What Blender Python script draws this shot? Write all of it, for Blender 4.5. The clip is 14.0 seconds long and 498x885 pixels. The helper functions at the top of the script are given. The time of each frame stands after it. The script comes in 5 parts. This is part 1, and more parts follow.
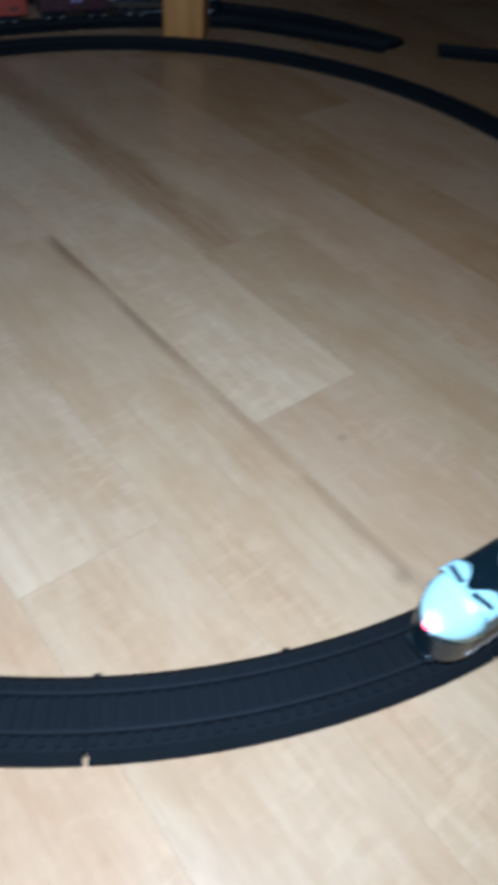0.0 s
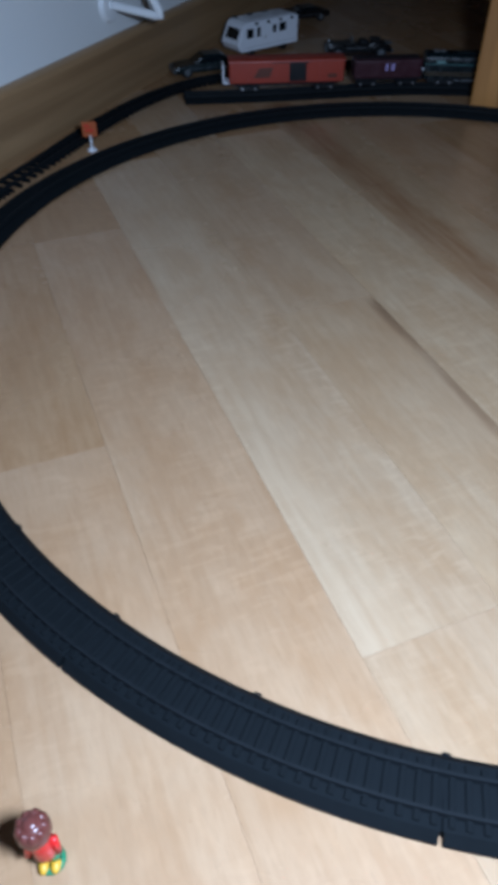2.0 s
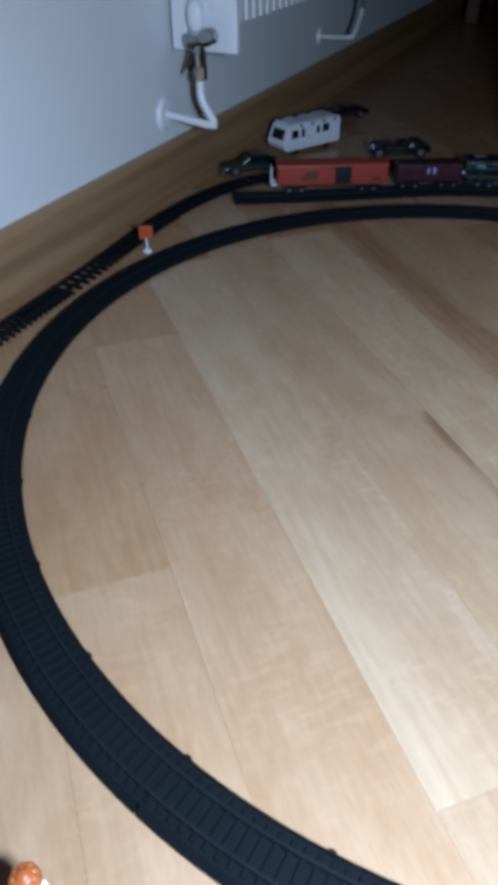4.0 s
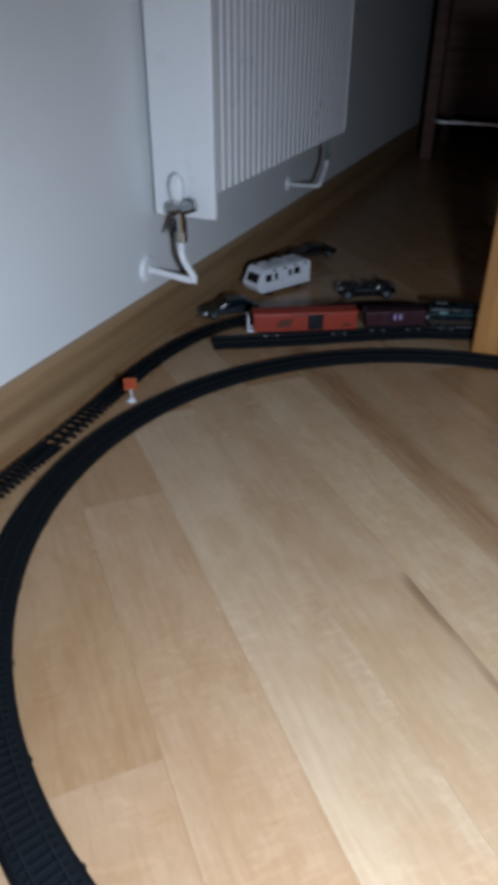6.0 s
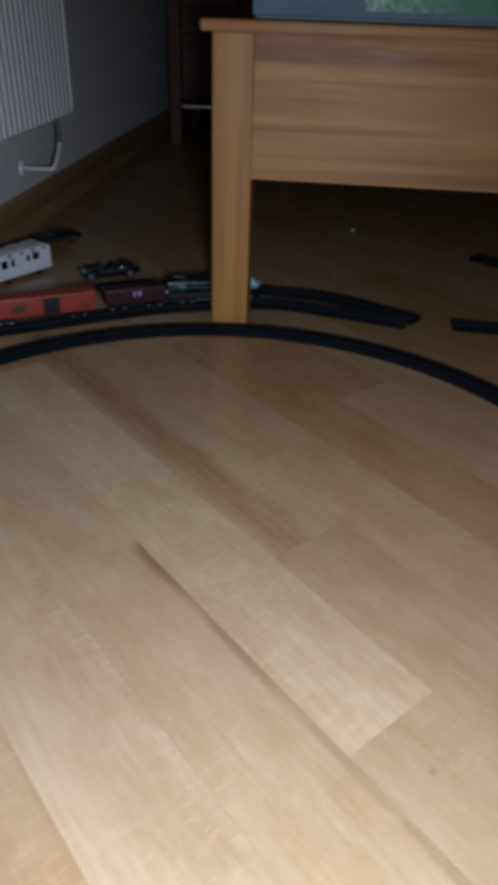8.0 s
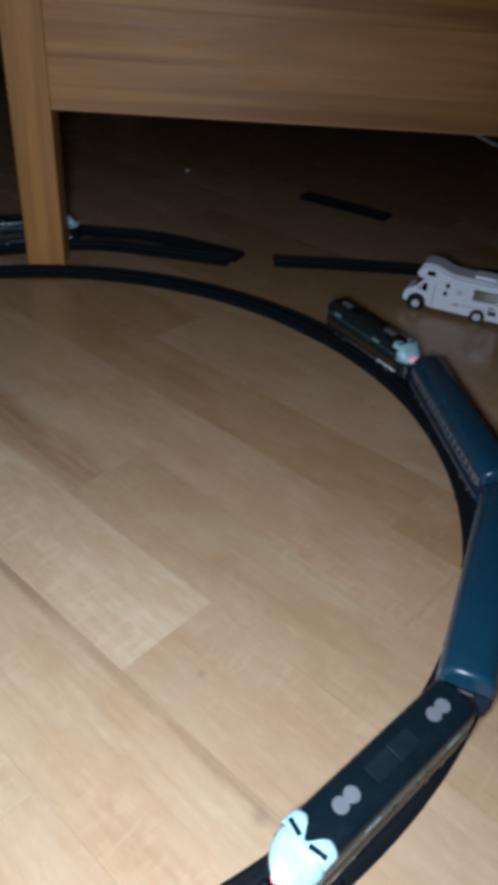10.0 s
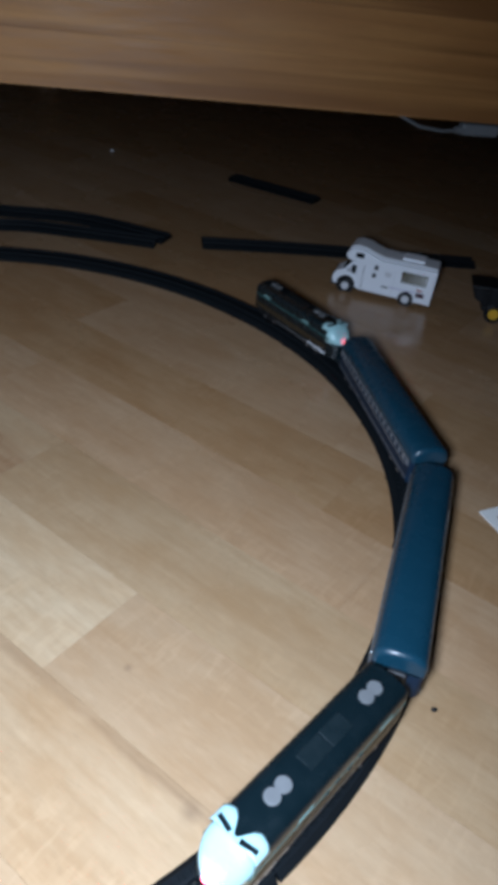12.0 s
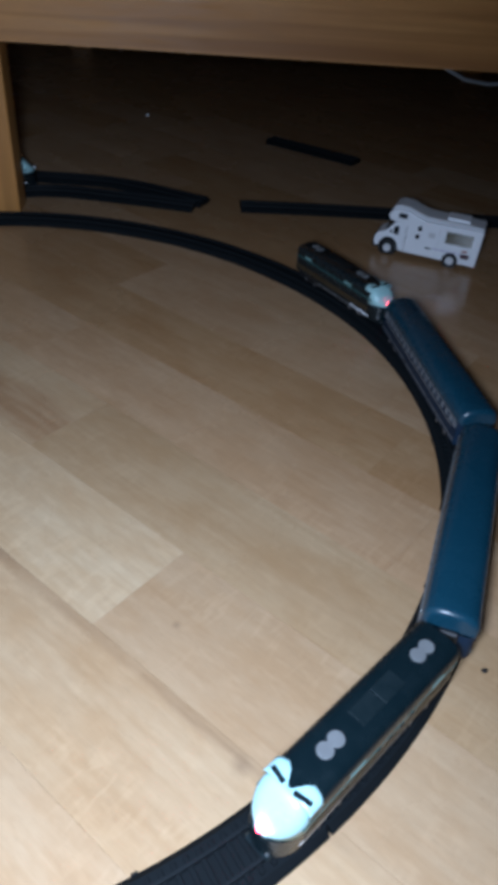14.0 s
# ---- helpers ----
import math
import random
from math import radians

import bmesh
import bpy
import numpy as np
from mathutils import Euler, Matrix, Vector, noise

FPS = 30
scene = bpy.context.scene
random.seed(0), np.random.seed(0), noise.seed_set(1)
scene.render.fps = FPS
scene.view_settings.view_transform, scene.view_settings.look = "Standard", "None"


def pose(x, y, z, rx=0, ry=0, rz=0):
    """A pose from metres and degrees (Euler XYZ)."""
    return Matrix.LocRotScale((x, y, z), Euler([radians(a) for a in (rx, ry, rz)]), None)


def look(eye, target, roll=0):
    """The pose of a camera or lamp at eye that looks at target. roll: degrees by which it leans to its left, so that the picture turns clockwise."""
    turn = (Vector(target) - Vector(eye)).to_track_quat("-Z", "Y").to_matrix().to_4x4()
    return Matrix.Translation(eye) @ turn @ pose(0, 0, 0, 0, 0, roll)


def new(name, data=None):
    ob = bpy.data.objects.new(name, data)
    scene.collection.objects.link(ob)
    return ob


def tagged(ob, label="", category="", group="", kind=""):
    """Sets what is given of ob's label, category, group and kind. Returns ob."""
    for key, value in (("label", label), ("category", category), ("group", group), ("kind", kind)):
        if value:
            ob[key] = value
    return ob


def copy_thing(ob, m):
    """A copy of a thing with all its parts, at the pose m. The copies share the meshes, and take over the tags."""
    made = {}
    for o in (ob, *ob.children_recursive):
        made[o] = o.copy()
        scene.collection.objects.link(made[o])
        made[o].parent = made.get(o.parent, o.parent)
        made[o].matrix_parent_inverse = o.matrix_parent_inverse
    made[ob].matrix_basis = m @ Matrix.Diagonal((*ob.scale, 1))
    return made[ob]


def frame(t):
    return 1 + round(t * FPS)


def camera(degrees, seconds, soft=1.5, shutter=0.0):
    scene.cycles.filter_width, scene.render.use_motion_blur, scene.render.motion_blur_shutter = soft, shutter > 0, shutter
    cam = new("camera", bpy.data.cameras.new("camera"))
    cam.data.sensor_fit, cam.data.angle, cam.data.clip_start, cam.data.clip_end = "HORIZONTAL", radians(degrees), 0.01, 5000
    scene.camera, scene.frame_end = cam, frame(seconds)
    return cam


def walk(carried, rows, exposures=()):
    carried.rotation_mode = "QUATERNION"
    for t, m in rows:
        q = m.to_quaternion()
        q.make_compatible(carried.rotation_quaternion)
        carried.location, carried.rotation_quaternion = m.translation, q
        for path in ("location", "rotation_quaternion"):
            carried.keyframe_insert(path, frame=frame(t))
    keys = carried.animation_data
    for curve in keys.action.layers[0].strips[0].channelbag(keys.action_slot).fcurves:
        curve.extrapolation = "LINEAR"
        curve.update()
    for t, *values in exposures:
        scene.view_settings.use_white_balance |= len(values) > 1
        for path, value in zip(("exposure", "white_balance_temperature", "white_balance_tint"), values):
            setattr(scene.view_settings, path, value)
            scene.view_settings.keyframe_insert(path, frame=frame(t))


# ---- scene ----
# ---------------------------------------------------------------- camera
cam = camera(39.31, 14.0, soft=6.4, shutter=0.5)
PATH = [
    (0, (0.4247, 0.3856, 0.3008), (0.3339, 1.7718, -1.1380), 4.43),
    (0.5, (0.3921, 0.3869, 0.2830), (0.1003, 1.7024, -1.1950), 1.06),
    (1, (0.3831, 0.3850, 0.2908), (0.0296, 1.7109, -1.1642), -0.52),
    (1.5, (0.3562, 0.3583, 0.3242), (-0.1380, 1.7194, -1.0554), 1.20),
    (2, (0.3268, 0.3633, 0.3211), (-0.2491, 1.6930, -1.0574), 0.02),
    (2.5, (0.3213, 0.3600, 0.3285), (-0.3131, 1.6844, -1.0294), -1.51),
    (3, (0.3189, 0.3614, 0.3321), (-0.3173, 1.7061, -1.0047), -0.90),
    (5.5, (0.2516, 0.3887, 0.4299), (-0.4766, 1.8892, -0.6739), 0.66),
    (6, (0.2725, 0.3888, 0.4365), (-0.3908, 1.9487, -0.6249), 0.25),
    (6.5, (0.2926, 0.4062, 0.4260), (-0.2718, 1.9758, -0.6776), -0.36),
    (7, (0.3128, 0.4039, 0.4174), (-0.1376, 2.0122, -0.6827), 0.31),
    (7.5, (0.3304, 0.4067, 0.4118), (0.0325, 2.0565, -0.6788), 0.87),
    (8, (0.3623, 0.4099, 0.4135), (0.1993, 2.0943, -0.6523), 2.02),
    (8.5, (0.3726, 0.4071, 0.4162), (0.2992, 2.0557, -0.7137), 3.70),
    (9, (0.4052, 0.3890, 0.4088), (0.4389, 2.0192, -0.7494), 4.87),
    (11.5, (0.4666, 0.4112, 0.3941), (0.7418, 2.0234, -0.7571), 5.44),
    (12, (0.4629, 0.4077, 0.3863), (0.7965, 1.9980, -0.7798), 7.07),
    (12.5, (0.4633, 0.4084, 0.3794), (0.7985, 1.9670, -0.8283), 6.75),
    (13, (0.4606, 0.4142, 0.3824), (0.7283, 1.9834, -0.8283), 4.83),
    (13.5, (0.4562, 0.4090, 0.3734), (0.7022, 1.9586, -0.8670), 5.08),
    (14, (0.4538, 0.4073, 0.3750), (0.6957, 1.9610, -0.8610), 5.24),
]
walk(cam, [(t, look(e, g, r)) for t, e, g, r in PATH],
     exposures=[(0.0, -0.20, 4960, 11), (0.5, -0.31, 4900, 12), (1.0, -0.36, 4920, 12), (1.5, -0.18, 4960, 11), (2.0, -0.09, 4970, 13), (2.5, 0.04, 4990, 13), (3.0, 0.08, 4960, 13), (5.5, 0.53, 5460, 12), (6.0, 0.44, 5660, 15),
                (6.5, 0.40, 5790, 16), (7.0, 0.35, 5970, 15), (8.0, 0.12, 5880, 16), (9.0, -0.05, 5700, 16), (11.5, 0.14, 5480, 14), (12.5, 0.16, 5360, 13), (14.0, 0.02, 5230, 14)])

# ---------------------------------------------------------------- light
# a dark room in the evening, lit by the small white torch of the phone that films
world = bpy.data.worlds.new("world")
scene.world = world
world.use_nodes = True
world.node_tree.nodes["Background"].inputs[0].default_value = (0.55, 0.68, 1.0, 1)
world.node_tree.nodes["Background"].inputs[1].default_value = 0.02
torch = bpy.data.lights.new("torch", "SPOT")
torch.energy, torch.shadow_soft_size = 19.0, 0.030
torch.spot_size, torch.spot_blend = math.radians(170), 1.0
torch.color = (0.86, 0.95, 1.0)
torch_ob = new("torch", torch)
torch_ob.matrix_world = look((0.415, 0.396, 0.374), (0.312, 0.63, 0.0))

# ---------------------------------------------------------------- materials
def nodes_of(name):
    m = bpy.data.materials.new(name)
    m.use_nodes = True
    nt = m.node_tree
    return m, nt, nt.nodes["Principled BSDF"]


def link(nt, a, b):
    nt.links.new(a, b)


def mixed(nt, fac, a, b, blend="MIX"):
    n = nt.nodes.new("ShaderNodeMix")
    n.data_type, n.blend_type = "RGBA", blend
    for sock, value in ((n.inputs[0], fac), (n.inputs[6], a), (n.inputs[7], b)):
        if hasattr(value, "is_linked"):
            link(nt, value, sock)
        elif isinstance(value, tuple):
            sock.default_value = (*value, 1)
        else:
            sock.default_value = value
    return n.outputs[2]


def noise_of(nt, coord, scale, detail=4.0, stretch=None, rough=0.55):
    if stretch:
        mp = nt.nodes.new("ShaderNodeMapping")
        mp.inputs["Scale"].default_value = stretch
        link(nt, coord, mp.inputs["Vector"])
        coord = mp.outputs[0]
    n = nt.nodes.new("ShaderNodeTexNoise")
    n.inputs["Scale"].default_value, n.inputs["Detail"].default_value = scale, detail
    n.inputs["Roughness"].default_value = rough
    link(nt, coord, n.inputs["Vector"])
    return n.outputs["Fac"]


def ramp(nt, fac, *stops):
    r = nt.nodes.new("ShaderNodeValToRGB")
    els = r.color_ramp.elements
    while len(els) < len(stops):
        els.new(0.5)
    for e, (p, c) in zip(els, stops):
        e.position, e.color = p, (*c, 1) if isinstance(c, tuple) else (c, c, c, 1)
    link(nt, fac, r.inputs[0])
    return r.outputs[0]


def bumped(nt, bsdf, height, strength, dist=0.001):
    b = nt.nodes.new("ShaderNodeBump")
    b.inputs["Strength"].default_value, b.inputs["Distance"].default_value = strength, dist
    link(nt, height, b.inputs["Height"])
    link(nt, b.outputs[0], bsdf.inputs["Normal"])


def scuffed(name, color, rough=0.4, metal=0.0, scale=120.0, vary=0.18, bump=0.12, coat=0.0, spec=0.5):
    """Plastic, paint or metal with faint scuffs in tone and gloss."""
    m, nt, b = nodes_of(name)
    co = nt.nodes.new("ShaderNodeTexCoord").outputs["Object"]
    big, fine = noise_of(nt, co, scale * 0.25), noise_of(nt, co, scale, 6)
    dark = tuple(c * (1 - vary) for c in color)
    light = tuple(min(1, c * (1 + vary)) for c in color)
    link(nt, mixed(nt, mixed(nt, 0.5, big, fine), dark, light), b.inputs["Base Color"])
    r = ramp(nt, fine, (0.3, max(0.02, rough - 0.1)), (0.75, min(1, rough + 0.14)))
    link(nt, r, b.inputs["Roughness"])
    b.inputs["Metallic"].default_value = metal
    b.inputs["Coat Weight"].default_value = coat
    b.inputs["Specular IOR Level"].default_value = spec
    bumped(nt, b, fine, bump, 0.0003)
    return m


def parquet_material(name, low, high, streak=None, stripe=0.22, run=None, knots=(), figure=0.13, low_only=False):
    """Oiled oak; streak: (from, to, across, half width, depth, colour) in metres of one strip."""
    m, nt, b = nodes_of(name)
    geo = nt.nodes.new("ShaderNodeTexCoord").outputs["Object"]
    rnd = nt.nodes.new("ShaderNodeObjectInfo").outputs["Random"]
    isl = nt.nodes.new("ShaderNodeNewGeometry").outputs["Random Per Island"]
    add = nt.nodes.new("ShaderNodeMath"); add.operation = "ADD"
    link(nt, rnd, add.inputs[0]); link(nt, isl, add.inputs[1])
    fr = nt.nodes.new("ShaderNodeMath"); fr.operation = "FRACT"
    link(nt, add.outputs[0], fr.inputs[0])
    pick = fr.outputs[0]
    # shift the grain from strip to strip
    sh = nt.nodes.new("ShaderNodeVectorMath"); sh.operation = "MULTIPLY_ADD"
    comb = nt.nodes.new("ShaderNodeCombineXYZ")
    for i in range(3):
        link(nt, pick, comb.inputs[i])
    link(nt, comb.outputs[0], sh.inputs[0])
    sh.inputs[1].default_value = (9.0, 5.0, 3.0)
    link(nt, geo, sh.inputs[2])
    co = sh.outputs[0]
    tone = mixed(nt, pick, low, high)
    broad = noise_of(nt, co, 3.0, 4, (1.6, 6.0, 1.0))
    cloud = noise_of(nt, co, 16.0, 4, (1.0, 1.7, 1.0), 0.6)
    grain = noise_of(nt, co, 30.0, 5, (1.0, 7.0, 1.0), 0.6)
    pores = noise_of(nt, co, 110.0, 4, (1.0, 9.0, 1.0), 0.7)
    c = mixed(nt, ramp(nt, broad, (0.40, 0.0), (0.70, 0.48)), tone, tuple(x * y for x, y in zip(low, (0.80, 0.70, 0.60))))
    c = mixed(nt, ramp(nt, cloud, (0.36, 0.40), (0.58, 0.0)), c, tuple(x * y for x, y in zip(low, (0.80, 0.66, 0.50))))
    c = mixed(nt, ramp(nt, grain, (0.36, stripe), (0.58, 0.0)), c, tuple(x * y for x, y in zip(low, (0.72, 0.64, 0.56))))
    # growth rings seen as long lines, some strips with more of them
    lines = noise_of(nt, co, 11.0, 3, (0.45, 15.0, 1.0), 0.5)
    c = mixed(nt, ramp(nt, lines, (0.34, 0.22), (0.50, 0.0)), c, tuple(x * y for x, y in zip(low, (0.76, 0.66, 0.55))))
    c = mixed(nt, ramp(nt, pores, (0.30, 0.26), (0.46, 0.0)), c, tuple(x * 0.55 for x in low))
    # pale flecks of the medullary rays
    fleck = ramp(nt, noise_of(nt, co, 60.0, 4, (1.0, 3.0, 1.0)), (0.52, 0.0), (0.72, 0.12))
    c = mixed(nt, fleck, c, tuple(min(1, x * 1.45) for x in high))
    # wavy silver figure that crosses the grain in patches
    curl = nt.nodes.new("ShaderNodeTexNoise")
    mpc = nt.nodes.new("ShaderNodeMapping"); mpc.inputs["Scale"].default_value = (2.3, 0.52, 1.0); mpc.inputs["Rotation"].default_value = (0, 0, -0.40)
    link(nt, co, mpc.inputs["Vector"]); link(nt, mpc.outputs[0], curl.inputs["Vector"])
    curl.inputs["Scale"].default_value, curl.inputs["Detail"].default_value, curl.inputs["Distortion"].default_value = 85.0, 1.5, 0.7
    ridge = ramp(nt, curl.outputs["Fac"], (0.52, 0.0), (0.64, 1.0))
    where = ramp(nt, noise_of(nt, co, 7.0, 2, (1.0, 2.0, 1.0)), (0.42, 0.0), (0.62, figure))
    if low_only:
        sy = nt.nodes.new("ShaderNodeSeparateXYZ"); link(nt, geo, sy.inputs[0])
        for axis, stops in ((1, ((0.036, 1.0), (0.056, 0.0))), (0, ((0.10, 0.2), (0.22, 1.0)))):
            m2 = nt.nodes.new("ShaderNodeMath"); m2.operation = "MULTIPLY"
            link(nt, where, m2.inputs[0]); link(nt, ramp(nt, sy.outputs[axis], *stops), m2.inputs[1])
            where = m2.outputs[0]
    both = nt.nodes.new("ShaderNodeMath"); both.operation = "MULTIPLY"
    link(nt, ridge, both.inputs[0]); link(nt, where, both.inputs[1])
    c = mixed(nt, both.outputs[0], c, tuple(min(1, x * 1.4) for x in high))
    if streak:
        x0, x1, yc, hw, depth, tint = streak
        sep = nt.nodes.new("ShaderNodeSeparateXYZ")
        link(nt, geo, sep.inputs[0])
        wob = noise_of(nt, geo, 14.0, 3)
        off = nt.nodes.new("ShaderNodeMath"); off.operation = "MULTIPLY_ADD"
        link(nt, wob, off.inputs[0]); off.inputs[1].default_value = hw; link(nt, sep.outputs[1], off.inputs[2])
        across = nt.nodes.new("ShaderNodeMapRange"); across.interpolation_type = "SMOOTHSTEP"
        dist = nt.nodes.new("ShaderNodeMath"); dist.operation = "SUBTRACT"
        link(nt, off.outputs[0], dist.inputs[0]); dist.inputs[1].default_value = yc + hw * 0.5
        ab = nt.nodes.new("ShaderNodeMath"); ab.operation = "ABSOLUTE"
        link(nt, dist.outputs[0], ab.inputs[0]); link(nt, ab.outputs[0], across.inputs[0])
        across.inputs[1].default_value, across.inputs[2].default_value = hw * 0.2, hw
        across.inputs[3].default_value, across.inputs[4].default_value = depth, 0.0
        along = ramp(nt, sep.outputs[0], *(run or ((max(0.0, x0), 0.0), (max(0.0, x0) + 0.012, 1.0), (x1, 0.55), (min(1.0, x1 + 0.12), 0.0))))
        mul = nt.nodes.new("ShaderNodeMath"); mul.operation = "MULTIPLY"
        link(nt, along, mul.inputs[0]); link(nt, across.outputs[0], mul.inputs[1])
        patchy = nt.nodes.new("ShaderNodeMath"); patchy.operation = "MULTIPLY"
        link(nt, ramp(nt, noise_of(nt, geo, 26.0, 4, (0.6, 7.0, 1.0)), (0.34, 0.40), (0.60, 1.0)), patchy.inputs[0]); link(nt, mul.outputs[0], patchy.inputs[1])
        c = mixed(nt, patchy.outputs[0], c, tint)
    for kx, ky, kr in knots:
        off = nt.nodes.new("ShaderNodeVectorMath"); off.operation = "DISTANCE"
        link(nt, geo, off.inputs[0]); off.inputs[1].default_value = (kx, ky, 0.0)
        c = mixed(nt, ramp(nt, off.outputs["Value"], (kr * 0.3, 0.42), (kr, 0.0)), c, (0.12, 0.075, 0.05))
    link(nt, c, b.inputs["Base Color"])
    worn = noise_of(nt, geo, 6.0, 5)
    link(nt, ramp(nt, worn, (0.3, 0.20), (0.7, 0.33)), b.inputs["Roughness"])
    b.inputs["Specular IOR Level"].default_value = 0.4
    bumped(nt, b, mixed(nt, 0.5, grain, pores), 0.12, 0.0006)
    return m


def timber_material(name, light, dark, rough=0.45, along=(1.0, 9.0, 9.0), knots=True):
    m, nt, b = nodes_of(name)
    co = nt.nodes.new("ShaderNodeTexCoord").outputs["Object"]
    rnd = nt.nodes.new("ShaderNodeObjectInfo").outputs["Random"]
    comb = nt.nodes.new("ShaderNodeCombineXYZ")
    link(nt, rnd, comb.inputs[0]); link(nt, rnd, comb.inputs[1])
    sh = nt.nodes.new("ShaderNodeVectorMath"); sh.operation = "MULTIPLY_ADD"
    link(nt, comb.outputs[0], sh.inputs[0]); sh.inputs[1].default_value = (7, 3, 2); link(nt, co, sh.inputs[2])
    v = sh.outputs[0]
    broad = noise_of(nt, v, 4.0, 3, along)
    grain = noise_of(nt, v, 16.0, 6, along, 0.6)
    c = mixed(nt, ramp(nt, broad, (0.3, 0.0), (0.7, 0.75)), light, dark)
    c = mixed(nt, ramp(nt, grain, (0.38, 0.28), (0.62, 0.0)), c, tuple(x * 0.6 for x in dark))
    long_streak = noise_of(nt, v, 4.0, 2, tuple(a * 1.3 if a > 1 else a * 0.35 for a in along), 0.5)
    c = mixed(nt, ramp(nt, long_streak, (0.36, 0.85), (0.56, 0.0)), c, tuple(x * 0.62 for x in dark))
    tone = nt.nodes.new("ShaderNodeMapRange")
    link(nt, rnd, tone.inputs[0]); tone.inputs[3].default_value, tone.inputs[4].default_value = 0.0, 0.30
    c = mixed(nt, tone.outputs[0], c, dark)
    if knots:
        vo = nt.nodes.new("ShaderNodeTexVoronoi")
        vo.inputs["Scale"].default_value = 3.0
        mp = nt.nodes.new("ShaderNodeMapping"); mp.inputs["Scale"].default_value = (1.6, 2.6, 2.6)
        link(nt, v, mp.inputs[0]); link(nt, mp.outputs[0], vo.inputs["Vector"])
        k = ramp(nt, vo.outputs["Distance"], (0.03, 0.8), (0.085, 0.0))
        c = mixed(nt, k, c, (0.09, 0.045, 0.02))
    link(nt, c, b.inputs["Base Color"])
    link(nt, ramp(nt, grain, (0.3, rough - 0.08), (0.7, rough + 0.1)), b.inputs["Roughness"])
    bumped(nt, b, grain, 0.12, 0.0005)
    return m


def plaster_material(name, color):
    m, nt, b = nodes_of(name)
    co = nt.nodes.new("ShaderNodeTexCoord").outputs["Object"]
    big, fine = noise_of(nt, co, 2.5, 4), noise_of(nt, co, 260.0, 4)
    link(nt, mixed(nt, big, tuple(c * 0.93 for c in color), color), b.inputs["Base Color"])
    b.inputs["Roughness"].default_value = 0.85
    bumped(nt, b, fine, 0.25, 0.0008)
    return m


def glow_material(name, color, strength):
    m, nt, b = nodes_of(name)
    b.inputs["Base Color"].default_value = (*color, 1)
    b.inputs["Emission Color"].default_value = (*color, 1)
    b.inputs["Emission Strength"].default_value = strength
    return m


OAK_PALE = parquet_material("pale_oak", (0.482, 0.354, 0.218), (0.505, 0.375, 0.234), None, 0.30)
OAK_MID = parquet_material("mid_oak", (0.422, 0.296, 0.178), (0.453, 0.321, 0.197))
OAK_WARM = parquet_material("warm_oak", (0.417, 0.276, 0.158), (0.441, 0.296, 0.173))
OAK_BROWN = parquet_material("brown_oak", (0.362, 0.224, 0.112), (0.398, 0.252, 0.132))
OAK_SEAM = parquet_material("oak_with_dark_edge", (0.433, 0.306, 0.183), (0.453, 0.321, 0.191), (0.0, 0.20, 0.083, 0.0090, 0.80, (0.16, 0.09, 0.048)),
                            run=((0.0, 0.0), (0.012, 1.0), (0.20, 0.55), (0.30, 0.30), (0.37, 0.60), (0.43, 0.55), (0.52, 0.0)), knots=((0.402, 0.0775, 0.0056),), figure=0.18, low_only=True)
OAK_DOT = parquet_material("oak_with_pin_knot", (0.422, 0.296, 0.178), (0.453, 0.321, 0.197), knots=((0.040, 0.036, 0.0018),))
OAK_HEART = parquet_material("oak_with_heartwood_streak", (0.422, 0.296, 0.174), (0.443, 0.311, 0.183), (0.02, 0.80, 0.029, 0.033, 0.95, (0.250, 0.128, 0.058)))
OAK_SAP = parquet_material("greyed_oak_with_pale_sapwood_edge", (0.440, 0.316, 0.194), (0.458, 0.332, 0.207), (0.0, 0.66, 0.0, 0.048, 0.60, (0.520, 0.390, 0.250)), 0.26,
                           run=((0.0, 0.25), (0.30, 0.45), (0.52, 0.9), (0.66, 1.0)), figure=0.20)
OAK_TAN = parquet_material("tan_oak", (0.388, 0.268, 0.152), (0.410, 0.285, 0.164))
OAK_CURLY = parquet_material("greyed_curly_oak", (0.405, 0.290, 0.182), (0.428, 0.308, 0.194), None, 0.34, figure=0.42)
OAKS = [OAK_MID, OAK_WARM, OAK_WARM, OAK_BROWN, OAK_WARM, OAK_BROWN]
PINE = timber_material("honey_pine", (0.640, 0.335, 0.100), (0.330, 0.140, 0.034), 0.52)
PINE_UP = timber_material("honey_pine_upright", (0.57, 0.285, 0.076), (0.42, 0.190, 0.046), 0.4, (9.0, 9.0, 1.0), False)
SKIRT = timber_material("oak_skirting", (0.43, 0.285, 0.145), (0.35, 0.215, 0.10), 0.45, (9.0, 0.8, 9.0), False)
DARKWOOD = timber_material("dark_wood", (0.20, 0.085, 0.055), (0.14, 0.058, 0.037), 0.5)
WALL = plaster_material("white_wall_paint", (0.85, 0.875, 0.875))
# near-black base colour, so little torch light bounces back into the room
DARKENED_WALL = plaster_material("wall_darkened_against_bounce", (0.075, 0.055, 0.048))
# for the unseen ceiling: dark, so it throws little light back down
CEIL = timber_material("ceiling_darkened_against_bounce", (0.12, 0.075, 0.045), (0.08, 0.05, 0.03), 0.6)
ENAMEL = scuffed("white_enamel", (0.87, 0.89, 0.90), 0.35, scale=30, vary=0.03, bump=0.02)
CHROME = scuffed("chrome", (0.70, 0.70, 0.70), 0.13, 1.0, vary=0.06)
CHROMEDARK = scuffed("tarnished_chrome", (0.36, 0.37, 0.38), 0.16, 1.0, scale=60, vary=0.25)
GREYENAMEL = scuffed("greyed_enamel", (0.45, 0.47, 0.48), 0.4, scale=30, vary=0.05)
